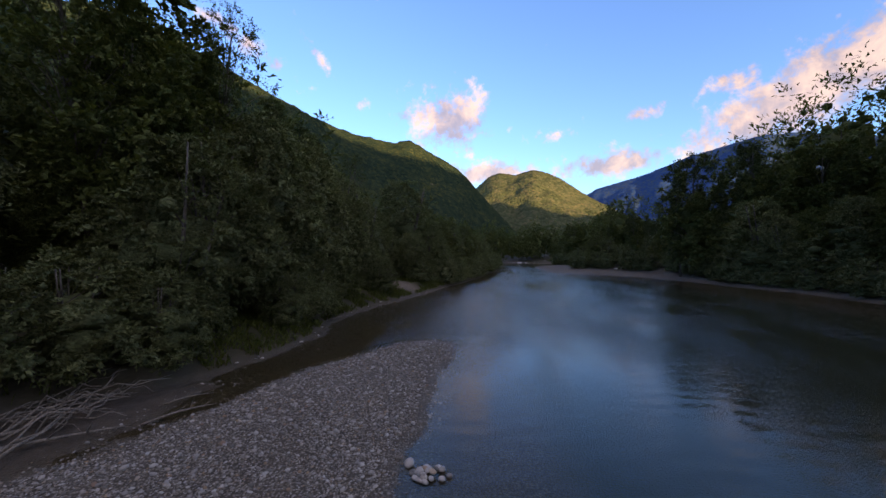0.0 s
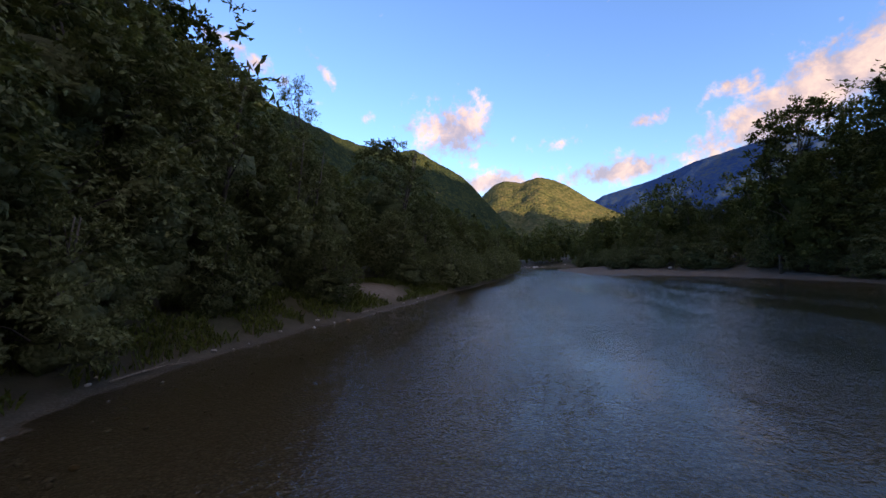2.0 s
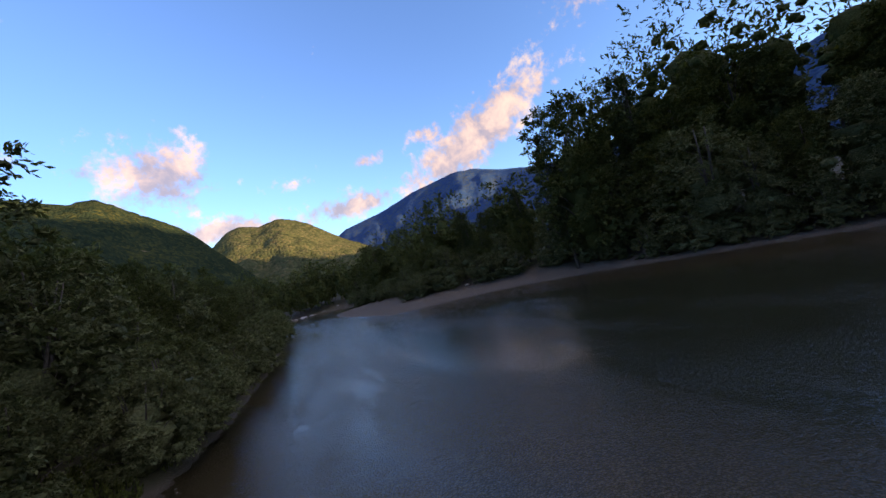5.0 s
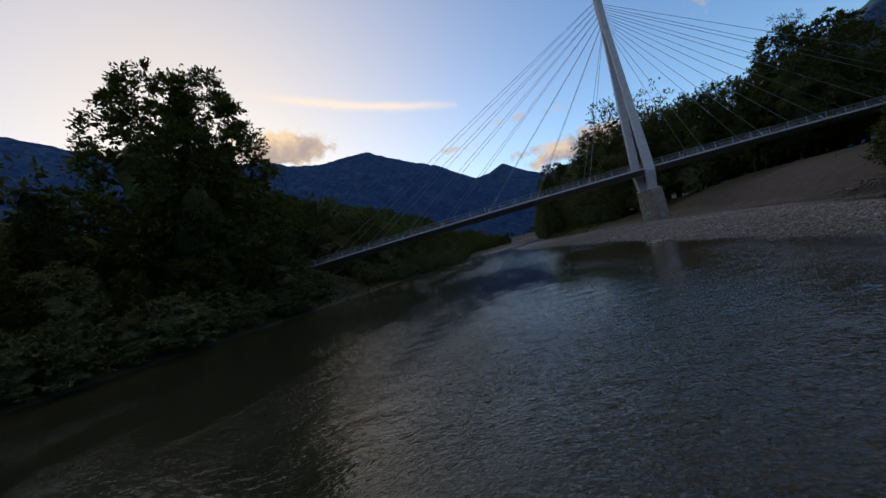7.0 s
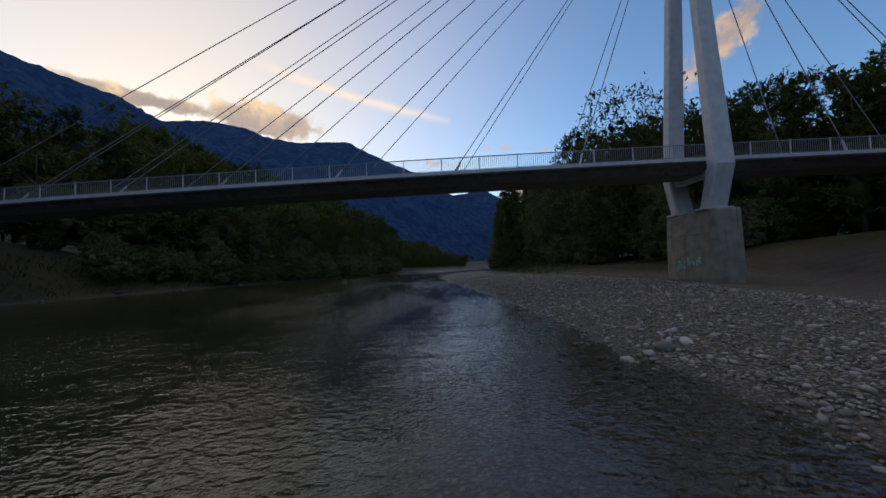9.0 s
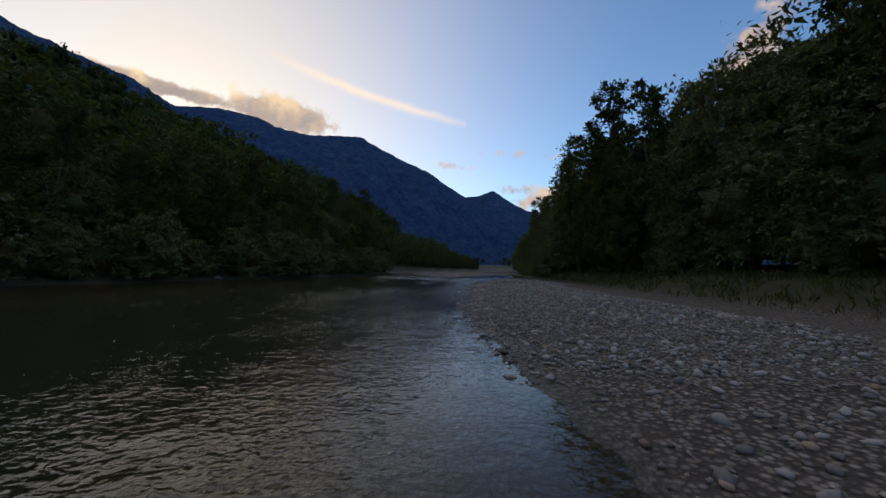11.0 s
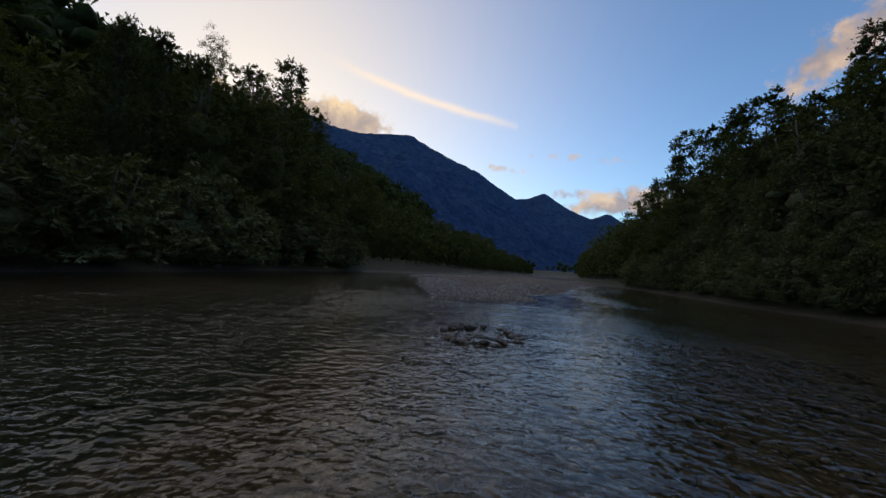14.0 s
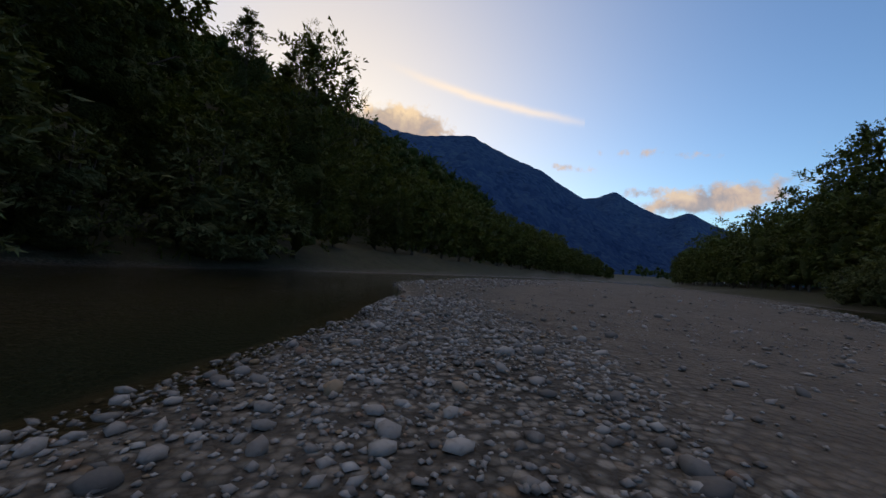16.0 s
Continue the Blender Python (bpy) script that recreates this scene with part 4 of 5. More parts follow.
SORTS = {
    "near_bush": [make_tree("willow_bush", 11 + k, "willow_bush", "dense grey-green willow bush on the river bank") for k in range(3)],
    "bush": [make_tree("willow_bush", 15 + k, "willow_bush", "rounded willow bush hanging over the water's edge", False) for k in range(3)],
    "near_willow": [make_tree("willow_tree", 21 + k, "willow_tree", "silvery willow tree with drooping leafy branches") for k in range(3)],
    "willow": [make_tree("willow_tree", 25 + k, "willow_tree", "willow tree in the riverside wood", False) for k in range(3)],
    "near_broad": [make_tree("broadleaf_tree", 31 + k, "broad_tree", "tall leafy broadleaf tree near the water") for k in range(3)],
    "broad": [make_tree("broadleaf_tree", 35 + k, "broad_tree", "dark green broadleaf tree in dense woodland", False) for k in range(3)],
    "poplar": [make_tree("poplar_tree", 41 + k, "poplar_tree", "tall airy poplar tree with gaps in its crown", False) for k in range(2)],
    "wind": [make_tree("wind_bent_tree", 51, "wind_tree", "slender tree with a thin crown bent by the wind")],
}
rng_trees = random.Random(7)


def plant(sort, x, y, tall, wide=None, z=None, group="riverside trees", label=""):
    """One tree of a sort, tall metres high; wide stretches its crown."""
    name, text, crown, trunk, size = rng_trees.choice(SORTS[sort])
    s = tall / size
    w = s * (wide or 1.0)
    tree = base(name, x, y, (height(x, y) if z is None else z) - 0.05, label or text, "bush" if sort == "bush" else "tree", group)
    m = Matrix.LocRotScale(None, Euler((0, 0, rng_trees.uniform(0, 6.28))), (w, w, s))
    share("trunk", trunk, tree, m)
    share("crown", crown, tree, m)
    return tree


def along(shore, spacing, jitter=0.35):
    """Places along a shore, with the way inland."""
    out, left = [], 0.0
    for (ax, ay), (bx, by) in zip(shore, shore[1:]):
        d = math.hypot(bx - ax, by - ay)
        while left < d:
            f = (left + rng_trees.uniform(-jitter, jitter) * spacing) / d
            out.append((ax + (bx - ax) * f, ay + (by - ay) * f, -(by - ay) / d, (bx - ax) / d))
            left += spacing * rng_trees.uniform(0.85, 1.15)
        left -= d
    return out


def keep_off(x, y):
    """Clear of the bridge, its approaches and the camera's way."""
    return -36.25 - 3 < y < -30 + 3 and -68.75 < x < 75


BACKWOOD = []                          # places and heights of the trees that stand too deep in the woods to tell apart


def plant_woods():
    r = rng_trees
    west, east = [p for p in WEST_SHORE if -412.5 <= p[1] <= 212.5], [p for p in EAST_SHORE if p[1] >= -412.5]
    for x, y, nx, ny in along(west, 3.6):                       # willow bushes along the west water line
        v = y / 1.25
        if 1 < v < 126 and not 43 < v < 51.5:
            o = r.uniform(1.8, 3.6) if v < 60 else r.uniform(0.4, 1.8)
            if 12 < v < 45 and r.random() < 0.40:
                continue
            plant("near_bush" if v < 66 else "bush", x + nx * o, y + ny * o, r.uniform(3.6, 6.4), r.uniform(0.9, 1.15))
        elif -170 < v < -108:
            plant("near_bush" if v > -128 else "bush", x + nx * 1.5, y + ny * 1.5, r.uniform(3.5, 6.5))
        elif -104 < v < -42 and r.random() < 0.5:
            plant("bush", x + nx * r.uniform(5.5, 8), y + ny * r.uniform(5.5, 8), r.uniform(3.0, 5.5))
    for row, (spacing, o0, o1) in enumerate(((4.8, 5.0, 7.5), (5.8, 10.0, 13.5), (5.6, 17.0, 21.0), (6.4, 25.0, 31.0))):
        for x, y, nx, ny in along(west, spacing):
            v = y / 1.25
            o = r.uniform(o0, o1) + (38 if -38 < v < 0 else 3 if 0 <= v < 9 else 3.5 if -104 < v < -40 else 0)
            px, py = x + nx * o, y + ny * o
            if keep_off(px, py) or (row == 0 and 42.5 < v < 53) or v > 150:
                continue
            tall = (r.uniform(9, 14), r.uniform(14, 20), r.uniform(17, 24), r.uniform(19, 26))[row]
            if 2 < v < 40:
                tall *= 1.05 if v < 15 else 1.36
            elif 40 <= v < 62:
                tall *= 0.72 if v < 48 else 0.58 if row else 0.75
            elif -106 < v < -40:
                tall *= 1.4 if v < -56 else 1.2
            elif -40 < v < 10:
                tall *= 1.15
            elif v > 60:
                tall *= 0.86 if row == 0 else 0.72
            elif v < -106:
                tall *= 1.15 if row < 2 else 0.9
            if row > 1 or v < -158 or v > 128:
                BACKWOOD.append((px, py, tall))
            elif 0 < v < 62 or -150 < v < -50:
                plant("near_willow" if row == 0 else r.choice(("near_broad", "near_willow", "near_broad", "poplar")), px, py, tall, r.uniform(0.85, 1.1))
            else:
                plant(r.choice(("willow", "broad")) if row == 0 else r.choice(("broad", "broad", "poplar")), px, py, tall, r.uniform(0.85, 1.1))
    for row, (spacing, o0, o1) in enumerate(((5.0, 2.0, 4.5), (6.2, 8.0, 11.5), (4.6, 15.0, 19.0), (5.4, 23.0, 29.0))):
        for x, y, nx, ny in along(east, spacing):
            v = y / 1.25
            if x < -100:
                continue
            back = 19 if 96 < v < 150 else max(4.0, (v - 55) * 0.42) if 60 < v <= 96 else 4 if 40 < v <= 60 else 8 if -45 < v < -12 else 1.5
            o = r.uniform(o0, o1) + back * 1.1
            px, py = x + nx * o, y + ny * o
            if keep_off(px, py):
                continue
            top = (9.5, 16, 20, 22)[row]
            if v > 150:
                top *= 1.0
            elif v > 96:
                top *= 0.62 if v > 108 else 0.8
            elif v > 20:
                top *= 1.0 if v > 76 else 1.5 if v > 32 else 1.4
            elif v < -104:
                top *= 0.54
            elif v < -60:
                top *= 0.88
            elif v < -8:
                top *= 1.08
            if row > 1 and 12 < v < 66:
                top *= 1.08
            top *= r.uniform(0.82, 1.2)
            if row > 1 or v < -150 or v > 175:
                BACKWOOD.append((px, py, top))
            else:
                near = "near_" if 28 < v < 64 else ""
                plant(near + r.choice(("willow", "broad")) if row == 0 else r.choice((near + "broad", near + "broad", near + "broad", "poplar")), px, py, top, r.uniform(1.0, 1.35))
    for x, y, nx, ny in along(east, 4.0):                       # low growth at the foot of the east woods
        v = y / 1.25
        back = 17 if 96 < v < 150 else max(4.0, (v - 55) * 0.40) if 60 < v <= 96 else 4 if 40 < v <= 60 else 3.2 if -45 < v < -12 else 1.0
        px, py = x + nx * back, y + ny * back
        if -135 < v < 172 and x > -37.5 and not keep_off(px, py):
            plant("bush", px, py, r.uniform(3.2, 6.0), r.uniform(1.0, 1.3))
    for x, y in ((-15.2, 53.5), (-14.4, 50.8), (-16.8, 56.2)):    # low herbs beside the sandy landing
        plant("near_bush", x, y, 1.7, 1.7, group="low herbs", label="low patch of bright green herbs on the bank")
    # single trees that stand out
    for sort, x, y, tall in (("near_broad", 54.375, 94.375, 29), ("poplar", 51.875, 97.5, 25), ("wind", 50.5, -185, 23), ("poplar", 53, -181, 20), ("poplar", 47, -166, 23.5), ("wind", 55, -162, 23), ("wind", 49, -188.5, 18.5), ("near_broad", -30, -227, 26),  ("wind", -21.5, 27.0, 26.5), ("wind", -19.7, 62.4, 22.5), ("wind", -24.0, 19.0, 29.0), ("near_broad", -20.5, -170, 22.5), ("poplar", -29.125, -166.75, 28.5), ("near_broad", -21, -187.125, 25.375), ("near_broad", 57.5, -16.875, 37.5), ("near_broad", 62.5, -10, 37.5), ("near_broad", 52.5, -5, 27.5), ("near_broad", -47, -39.375, 25), ("wind", -52.5, -42.5, 28), ("near_broad", -57.5, -38.75, 25), ("wind", -18.75, -137.5, 27.5), ("near_broad", -15, -130, 22.5), ("near_broad", -12.5, -121.25, 24), ("near_willow", -15.625, 78.75, 20.625), ("near_broad", -14.375, -108.75, 26.25), ("broad", 32.5, -150, 14.375), ("poplar", 35, -155, 20.625), ("broad", 34.375, -144.375, 14.375), ("broad", 37.5, -160.625, 17.5), ("broad", 31, -167.5, 13.125), ("poplar", 36.25, -138.75, 14), ("poplar", 41.25, -146.25, 17), ("broad", -25, -60, 17.5), ("broad", -32.5, -57.5, 20), ("broad", -40, -55, 22.5), ("broad", -30, -65, 21.25), ("broad", -37.5, -68.75, 23.75), ("broad", -20, -62.5, 15), ("broad", -35, -50, 20), ("broad", -45, -52.5, 22.5), ("broad", -50, -48.125, 22.5), ("broad", -42.5, -45.625, 18.75), ("broad", -56.25, -53.75, 25), ("broad", -38.75, -60, 22.5), ("broad", -62.5, -46.25, 23.75), ("bush", -31.25, -48.125, 5.75), ("bush", -36.25, -49.375, 5.75), ("bush", -41.25, -50.625, 5.75), ("bush", -46.25, -48.125, 5.75), ("bush", -51.25, -49.375, 5.75), ("bush", -56.25, -50.625, 5.75), ("bush", -61.25, -48.125, 5.75), ("broad", -22.5, -72.5, 22.5), ("broad", -30, -73.75, 22.5), ("broad", -37.5, -75, 22.5), ("broad", -45, -76.25, 22.5), ("broad", -52.5, -72.5, 22.5), ("broad", -60, -73.75, 22.5)):
        plant(sort, x, y, tall, 1.0)


def build_far_woods():
    """Woods that cover the valley floor behind the banks, as one mass of leaf clumps."""
    rng = np.random.default_rng(5)
    spots = np.stack([rng.uniform(-420, 460, 4200), rng.uniform(-900, 900, 4200)], 1)
    spots = np.concatenate([spots, np.stack([rng.uniform(60, 150, 520), rng.uniform(-340, -125, 520)], 1)])
    d = -outline_distance(WEST_SHORE + EAST_SHORE, spots[:, 0], spots[:, 1])
    spots = spots[(d > 42) & (d < 185)]
    h = land(spots[:, 0], spots[:, 1])[0]
    tall = rng.uniform(13, 22, len(spots))
    n = 6
    d = unit(rng.normal(0, 1, (len(spots), n, 3))) * rng.uniform(0.35, 1.0, (len(spots), n, 1)) * np.stack([tall * 0.2, tall * 0.2, tall * 0.3], 1)[:, None]
    c = (d + np.column_stack([spots, h + tall * 0.56])[:, None]).reshape(-1, 3)
    size = np.repeat(tall * 0.16, n) * rng.uniform(0.7, 1.3, len(c))
    p, w = sprays(rng, c, size, unit(d.reshape(-1, 3)), 8, 3, 0.1)
    mass = join(leaves(rng, p, w, 0.75, 0.6, False), packed(rng, c, size[:, None] * np.array([0.5, 0.5, 0.55]), BUD, 0.3))
    tagged(new("far_woods", fast_mesh("far_woods", *mass, FAR_LEAF, True)), "dense dark green woods covering the valley floor", "woods", kind="stuff")
    pieces, trunks = [], bmesh.new()
    for x, y, tall in BACKWOOD:
        (v, q), heads = crown_mass(rng, tall, tall * 0.12, lambda f: tall * 0.23 * math.sin(math.pi * (0.16 + 0.76 * f)) ** 0.62, 22, tall * 0.11, (0, 0), 9, 3, 0.5, 0.62, 0.2, False, 0.34, 0.42, 0.24, BUD)
        z = height(x, y)
        pieces.append((v + np.array([x, y, z]), q))
        tube(trunks, [(x, y, z - 0.3), (x, y, z + tall * 0.75)], [0.2, 0.06], 5)
    tagged(new("back_woods", fast_mesh("back_woods", *join(*pieces), BROAD, True)), "deep shady riverside wood behind the bank trees", "woods", kind="stuff")
    tagged(part("wood_trunks", trunks, BARK), "thin grey trunks deep in the riverside wood", "woods", kind="stuff")


def build_grass():
    rng = np.random.default_rng(9)
    rows = []
    for n, x0, x1, y0, y1 in ((36000, -20, -5, 16.25, 77.5), (9000, -20, -6.25, -135, -65), (7000, 41.25, 60, -62.5, 6.25), (2600, -32.5, -17.5, -10, 15), (5000, 27.5, 42.5, -162.5, -75)):
        p = np.stack([rng.uniform(x0, x1, n), rng.uniform(y0, y1, n)], 1)
        d = -outline_distance(WEST_SHORE + EAST_SHORE, p[:, 0], p[:, 1])
        h, zone = land(p[:, 0], p[:, 1])
        keep = (d > 0.5) & (d < 9) & (zone[:, 1] < 0.45) & (h > 0.12) & (smooth_noise(p[:, 0], p[:, 1], 2.2, 4.0) > -0.22)
        rows.append(np.column_stack([p[keep], h[keep] - 0.03]))
    root = np.concatenate(rows)
    n = len(root)
    a = rng.uniform(0, 2 * math.pi, n)
    way = np.stack([np.cos(a), np.sin(a), 0 * a], 1)
    tall = rng.uniform(0.22, 0.75, (n, 1))
    side = np.stack([-np.sin(a), np.cos(a), 0 * a], 1) * 0.028
    up = np.array([0, 0, 1.0])
    mid = root + up * tall * 0.6 + way * tall * 0.12
    tip = root + up * tall * rng.uniform(0.75, 1.0, (n, 1)) + way * tall * rng.uniform(0.2, 0.6, (n, 1))
    v = np.stack([root - side, root + side, mid + side * 0.8, tip, mid - side * 0.8], 1).reshape(-1, 3)
    tagged(new("bank_grass", fast_mesh("bank_grass", v, np.arange(5 * n).reshape(n, 5), GRASS)), "tall yellow-green grass on the river banks", "grass", kind="stuff")


# ---- stones ----
def pebble_shape(fine):
    if fine:
        bm = bmesh.new()
        bmesh.ops.create_icosphere(bm, subdivisions=1, radius=1)
        v = np.array([p.co for p in bm.verts])
        f = np.array([[p.index for p in t.verts] for t in bm.faces])
        bm.free()
        return v, f
    v = np.array([(1, 0, 0), (0.1, 1, 0), (-1, 0.1, 0), (0, -1, 0), (0.15, 0.1, 1), (0, 0, -1)], float)
    return v, np.array([(0, 1, 4), (1, 2, 4), (2, 3, 4), (3, 0, 4), (1, 0, 5), (2, 1, 5), (3, 2, 5), (0, 3, 5)])


def lay_stones(rng, s, fine):
    """Rounded stones at rows of x, y, ground height and radius, as vertices and triangles."""
    v0, f0 = pebble_shape(fine)
    n, k = len(s), len(v0)
    size = s[:, 3:4] * np.stack([rng.uniform(0.85, 1.5, n), rng.uniform(0.75, 1.1, n), rng.uniform(0.38, 0.75, n)], 1)
    a, t = rng.uniform(0, 6.28, n), rng.normal(0, 0.25, n)
    ca, sa, ct, st = np.cos(a), np.sin(a), np.cos(t), np.sin(t)
    body = v0[None] * (1 + rng.uniform(-0.22, 0.16, (n, k, 1))) * size[:, None]
    x, y, z = body[..., 0] * ct[:, None] + body[..., 2] * st[:, None], body[..., 1], -body[..., 0] * st[:, None] + body[..., 2] * ct[:, None]
    out = np.stack([x * ca[:, None] - y * sa[:, None], x * sa[:, None] + y * ca[:, None], z], -1)
    out += (s[:, :3] + np.stack([0 * a, 0 * a, size[:, 2] * 0.45], 1))[:, None]
    return out.reshape(-1, 3), (f0[None] + (np.arange(n) * k)[:, None, None]).reshape(-1, 3)


def build_gravel():
    rng = np.random.default_rng(3)
    rows = []
    for n, x0, x1, y0, y1, r0 in ((44000, -12.5, 2, -8.75, 26.875, 0.031), (6000, -11.25, 2.5, -25, -8.75, 0.042), (10000, -12.5, 6.25, -62.5, -25, 0.045), (32000, -2, 8.75, -100, -62.5, 0.033),
                                 (6000, -5, 7.5, -132.5, -100, 0.048), (9000, 2.5, 12, -165, -130, 0.028), (64000, 8.5, 20, -159, -133, 0.0225), (5000, -5, 23.75, -187.5, -157, 0.05), (9000, 0, 15, -135, -116.25, 0.034), (2000, -13.75, -3.75, 17.5, 75, 0.05)):
        p = np.stack([rng.uniform(x0, x1, n), rng.uniform(y0, y1, n)], 1)
        h, zone = land(p[:, 0], p[:, 1])
        r = np.minimum(r0 * np.exp(rng.normal(0, 0.45, n)), 0.1)
        r = np.where(rng.random(n) < 0.008, r * 1.6, r)
        d = -outline_distance(WEST_SHORE + EAST_SHORE, p[:, 0], p[:, 1])
        keep = (h > np.where(p[:, 1] < -133, -0.03, -0.22)) & (zone[:, 0] > 0.25) & ((zone[:, 1] < 0.35) | (rng.random(n) < 0.10)) & ((zone[:, 2] < 0.5) | (rng.random(n) < 0.12)) & (d < 1.2)
        rows.append(np.column_stack([p, h, r])[keep])
    s = np.concatenate(rows)
    big = s[:, 3] > 0.055
    v1, f1 = lay_stones(rng, s[big], True)
    v2, f2 = lay_stones(rng, s[~big], False)
    me = fast_mesh("gravel", np.concatenate([v1, v2]), np.concatenate([f1, f2 + len(v1)]), STONE, True)
    tagged(new("gravel", me), "grey rounded river cobbles covering the gravel bars", "gravel", kind="stuff")


def rock_mesh(seed, mat, detail=2, flat=0.7, rough=0.22):
    bm = bmesh.new()
    bmesh.ops.create_icosphere(bm, subdivisions=detail, radius=1)
    for v in bm.verts:
        p = v.co.copy()
        v.co = p * (1 + rough * noise.noise(p * 1.1 + Vector((seed * 3.7, 0, 0))) + rough * 0.4 * noise.noise(p * 2.7 + Vector((0, seed * 1.9, 0))))
        v.co.z *= flat
    me = bpy.data.meshes.new("rock")
    bm.to_mesh(me), bm.free()
    me.materials.append(mat)
    me.polygons.foreach_set("use_smooth", [True] * len(me.polygons))
    return me


ROCKS = [rock_mesh(k, STONE_BY_OBJECT, 2, 0.62 + 0.1 * (k % 3)) for k in range(6)]
DARK_ROCKS = [rock_mesh(k + 9, BANK_STONE, 2, 0.7, 0.34) for k in range(4)]


def rock(name, x, y, r, label, group="", sink=0.3, parent=None, stretch=1.3, z=None):
    q = random.Random(int(x * 977 + y * 131))
    ground = height(x, y) if z is None else z
    m = Matrix.LocRotScale((x, y, ground + r * (0.65 - sink)), Euler((q.uniform(-0.2, 0.2), q.uniform(-0.2, 0.2), q.uniform(0, 6.28))), (r * stretch * q.uniform(0.8, 1.1), r * q.uniform(0.8, 1.1), r * q.uniform(0.8, 1.05)))
    ob = share(name, q.choice(DARK_ROCKS if "bank" in group and "row" not in group else ROCKS), parent, m)
    if parent is None:
        tagged(ob, label, "rock", group)
    return ob


def build_rocks():
    q = random.Random(12)
    px, py = 1.875, 7.625
    pile = base("stone_pile", px, py, 0.0, "small heap of smooth stones in shallow water beside the gravel", "stones")
    for k in range(34):
        a, f = q.uniform(0, 6.28), math.sqrt(q.random())
        x, y = math.cos(a) * 0.72 * f, math.sin(a) * 0.46 * f
        share("stone", q.choice(ROCKS), pile, Matrix.LocRotScale((x, y, -0.02 + 0.16 * (1 - f) + q.uniform(0, 0.06)), Euler((q.uniform(-0.3, 0.3), q.uniform(-0.3, 0.3), q.uniform(0, 6.28))), [q.uniform(0.10, 0.17), q.uniform(0.08, 0.12), q.uniform(0.08, 0.12)]))
    rock("boulder", 1.025, 8.125, 0.21, "ochre rounded boulder beside a heap of stones", sink=0.25)
    ring = base("stone_ring", 10.562, -126.875, 0.0, "low ring of dark stones and twigs in the shallow ford", "stones")
    for k in range(40):
        a = q.uniform(0.5, 6.0)
        s = q.uniform(0.04, 0.09)
        share("stone", q.choice(DARK_ROCKS), ring, Matrix.LocRotScale((math.cos(a) * 0.75 + q.uniform(-0.12, 0.12), math.sin(a) * 0.95 + q.uniform(-0.12, 0.12), q.uniform(0.0, 0.07)), Euler((q.uniform(-0.4, 0.4), 0, q.uniform(0, 6.28))), (s * 1.5, s, s)))
    for x, y, r in ((0, -10.75, 0.22), (-0.75, -11.125, 0.16), (1.125, -10.25, 0.14), (0.5, -10.5, 0.12), (1.75, -10, 0.1), (-1.5, -11.25, 0.12), (10.3125, -130.625, 0.13), (10.4375, -130.25, 0.1), (10.1875, -130.125, 0.11), (10.5, -131, 0.12), (10.125, -131.125, 0.08)):
        rock("boulder", x, y, r, "pale rounded stone standing in shallow water", "stones in the shallows", 0.35)
    for k in range(13):                                           # a short row of pale stones reaching into the water
        rock("boulder", 8.7 - 0.24 * k + q.uniform(-0.05, 0.05), -87.9 - 0.04 * k + q.uniform(-0.1, 0.1), q.uniform(0.07, 0.13), "pale rounded stone standing in shallow water", "stones in the shallows", 0.3)
    for x, y, r in ((46.125, 142.25, 0.75), (45, 123.25, 0.55), (45.625, 174.125, 0.9), (43.75, 173.75, 0.7), (47.5, 176.25, 0.8), (41.25, 163.75, 0.4)):
        rock("boulder", x, y, r, "dark boulder lying on a pale gravel bar", "boulders on the far bar")
    for k in range(34):                                           # loose row of blocks along the far bank
        f = k / 33
        x, y = -30 + f * 67.5, 244.375 - f * 20.625
        rock("boulder", x + q.uniform(-0.6, 0.6), y + q.uniform(-1.2, 1.2), q.uniform(0.5, 0.95), "pale block of a stone row along the bank", "stone row on the bank")
    for k in range(18):                                           # riprap under the east bank
        x, y = 28.75 + q.uniform(-0.6, 4.5), -140 + q.uniform(-13, 11)
        rock("boulder", x + 1.2, y, q.uniform(0.12, 0.3), "grey angular boulder at the foot of the wooded bank", "boulders under the bank", 0.25)
    for k in range(12):
        y = -25 - k * 8.75 + q.uniform(-1, 1)
        x = float(np.interp(-y, [-p[1] for p in EAST_SHORE], [p[0] for p in EAST_SHORE])) + q.uniform(-0.5, 1.0)
        rock("boulder", x, y, q.uniform(0.15, 0.4), "grey boulder at the water's edge", "boulders under the bank", 0.25)
    for k in range(30):
        f = q.random()
        i = next(j for j, p in enumerate(WEST_SHORE) if p[1] > 17.5 + f * 50)
        (ax, ay), (bx, by) = WEST_SHORE[i - 1], WEST_SHORE[i]
        g = (17.5 + f * 50 - ay) / (by - ay)
        rock("boulder", ax + (bx - ax) * g + q.uniform(-0.7, 0.4), ay + (by - ay) * g, q.uniform(0.05, 0.13), "pale stone on the muddy waterline", "stones along the waterline", 0.2)


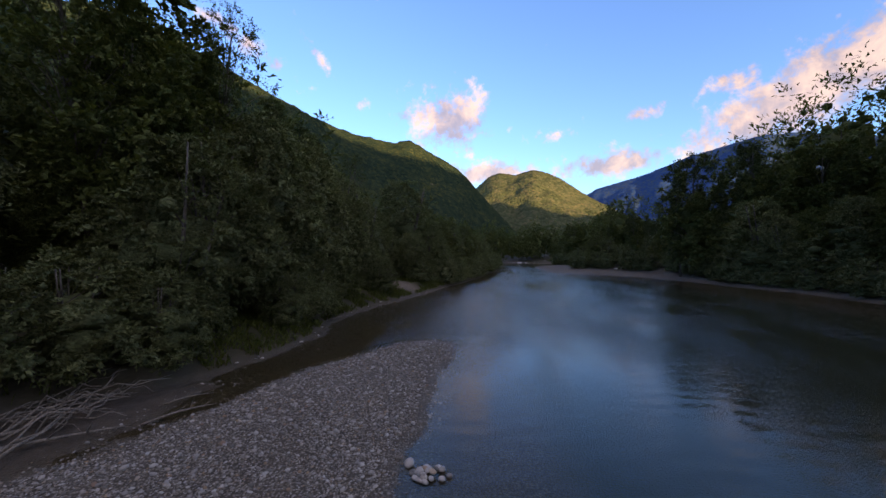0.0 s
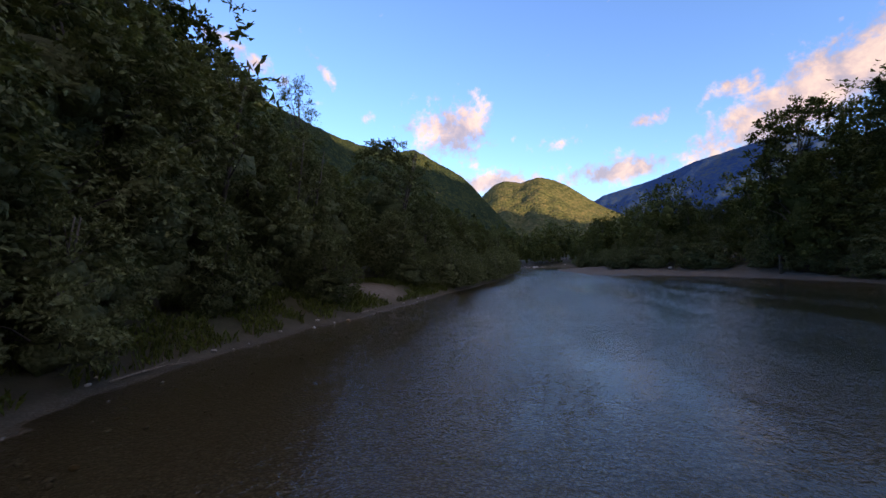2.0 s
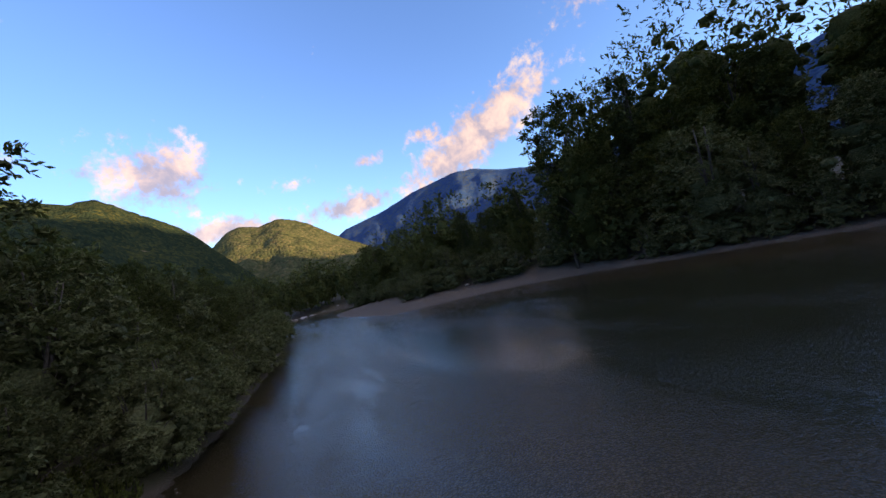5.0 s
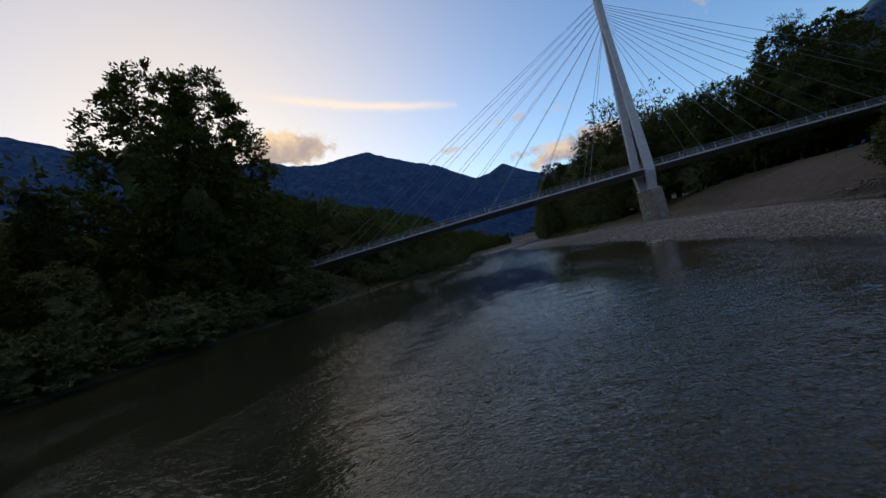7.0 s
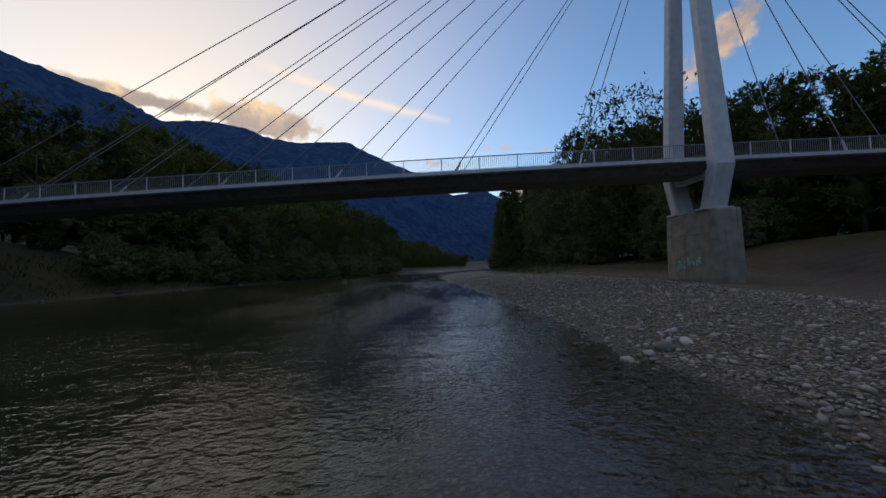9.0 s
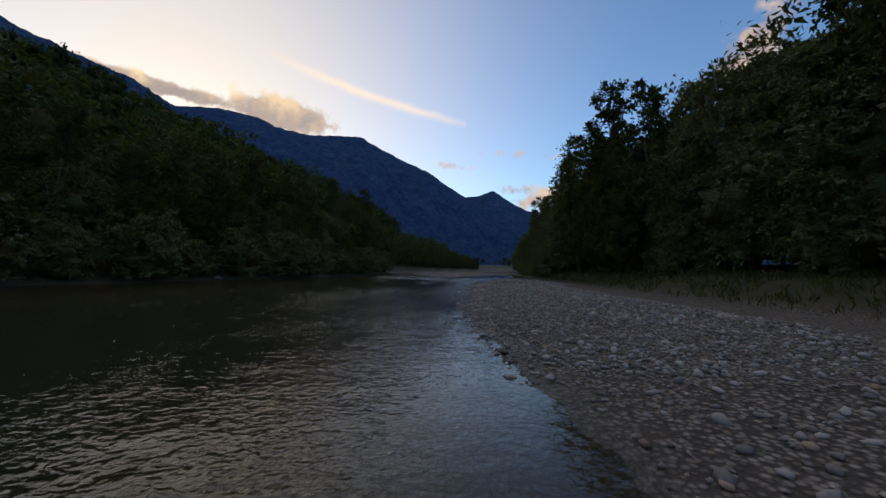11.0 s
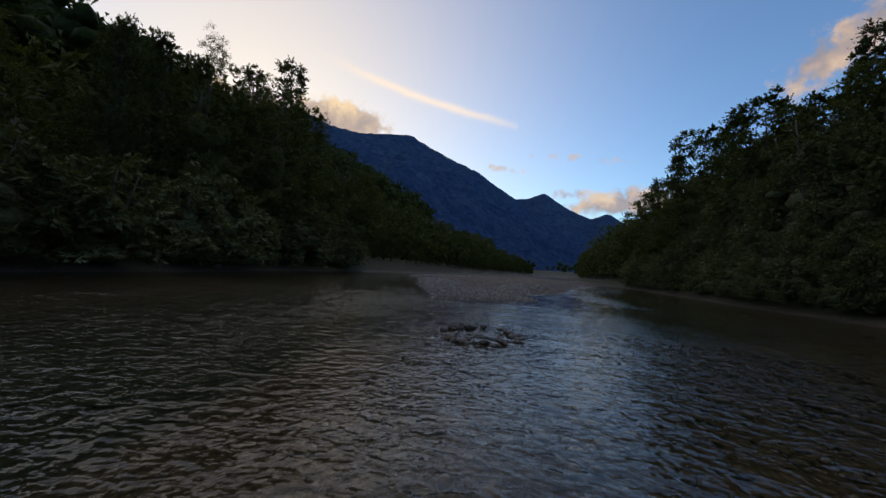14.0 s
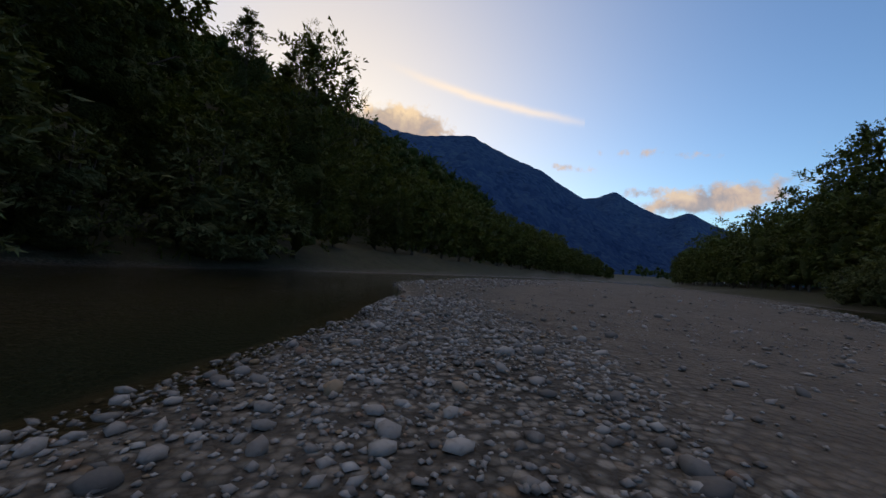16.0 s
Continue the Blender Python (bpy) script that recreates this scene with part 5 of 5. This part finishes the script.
def build_driftwood():
    q = random.Random(21)
    heap = base("driftwood_heap", -15, 9.75, height(-15, 9.75), "tangled heap of bleached driftwood branches on the mud", "driftwood")
    for k in range(40):
        a, n = q.uniform(-0.3, 2.2), q.uniform(1.5, 5.2)
        x, y = q.uniform(-1.5, 1.5), q.uniform(-1.8, 1.8)
        rise = q.uniform(-0.05, 0.5)
        pts = [(x + math.cos(a) * n * (f - 0.4) + 0.12 * math.sin(4 * f + k), y + math.sin(a) * n * (f - 0.4) + 0.1 * math.cos(5 * f + k), 0.12 + q.uniform(0, 0.7) * (1 - abs(f - 0.5)) + rise * n * f * 0.6) for f in np.linspace(0, 1, 6)]
        t = q.uniform(0.025, 0.075)
        part("branch", tube(bmesh.new(), pts, [t * (1 - 0.75 * f) for f in np.linspace(0, 1, 6)], 6), DRIFT, heap, smooth=True)
    for x, y, n, a, t in ((-15.75, 5.25, 6.0, 0.75, 0.10), (-11.125, 9.75, 3.0, 1.0, 0.06), (-12, 11.75, 2.2, 0.9, 0.04), (-13.125, 33.75, 3.0, 1.3, 0.05), (-10, 51.25, 2.2, 1.2, 0.06), (10.1, -126.4, 0.9, 0.3, 0.03)):
        pts = [(math.cos(a) * n * f, math.sin(a) * n * f + 0.1 * math.sin(5 * f), t * 0.8 + 0.10 * math.sin(3.1 * f) + 0.02) for f in np.linspace(0, 1, 6)]
        log = base("driftwood_log", x, y, max(height(x, y), -0.05), "bleached bare driftwood trunk lying by the water", "driftwood", "driftwood logs")
        part("trunk", tube(bmesh.new(), pts, [t * (1 - 0.6 * f) for f in np.linspace(0, 1, 6)], 7), DRIFT, log, smooth=True)
        for k in range(3):
            p = Vector(pts[2 + k])
            d = Vector((math.cos(a + q.uniform(-1, 1)), math.sin(a + q.uniform(-1, 1)), q.uniform(0.1, 0.7))) * n * 0.18
            part("branch", tube(bmesh.new(), [p, p + d * 0.6, p + d], [t * 0.4, t * 0.3, 0.008], 5), DRIFT, log, smooth=True)


def build_dry_tree(x, y, tall):
    """A slim dying tree whose bare twigs rise over the wood."""
    q = random.Random(4)
    tree = base("dry_tree", x, y, height(x, y) - 0.1, "slim dead tree with bare grey branching twigs", "tree")
    stem = [(0.25 * math.sin(3 * f), 0.2 * math.sin(4 * f + 1), tall * f) for f in np.linspace(0, 1, 9)]
    part("trunk", tube(bmesh.new(), stem, [0.16 * (1 - 0.93 * f) for f in np.linspace(0, 1, 9)], 6), BARK, tree, smooth=True)
    for k in range(26):
        f = q.uniform(0.45, 0.98)
        i = min(7, int(f * 8))
        p = Vector(stem[i]).lerp(Vector(stem[i + 1]), f * 8 - i)
        a, n = q.uniform(0, 6.28), (1.1 - f) * tall * q.uniform(0.25, 0.5) + 0.5
        d = Vector((math.cos(a) * 0.6, math.sin(a) * 0.6, 0.9)) * n
        bm = tube(bmesh.new(), [p, p + d * 0.5, p + d + Vector((0, 0, 0.15 * n))], [0.035, 0.024, 0.008], 4)
        for j in range(4):
            s = p + d * q.uniform(0.3, 0.95)
            b = q.uniform(0, 6.28)
            tube(bm, [s, s + Vector((math.cos(b) * 0.3, math.sin(b) * 0.3, 0.55)) * n * 0.35], [0.016, 0.006], 4)
        part("branch", bm, BARK, tree, smooth=True)


plant_woods()
build_dry_tree(44.7, -193, 20.5)
build_far_woods()
build_grass()
build_gravel()
build_rocks()
build_driftwood()
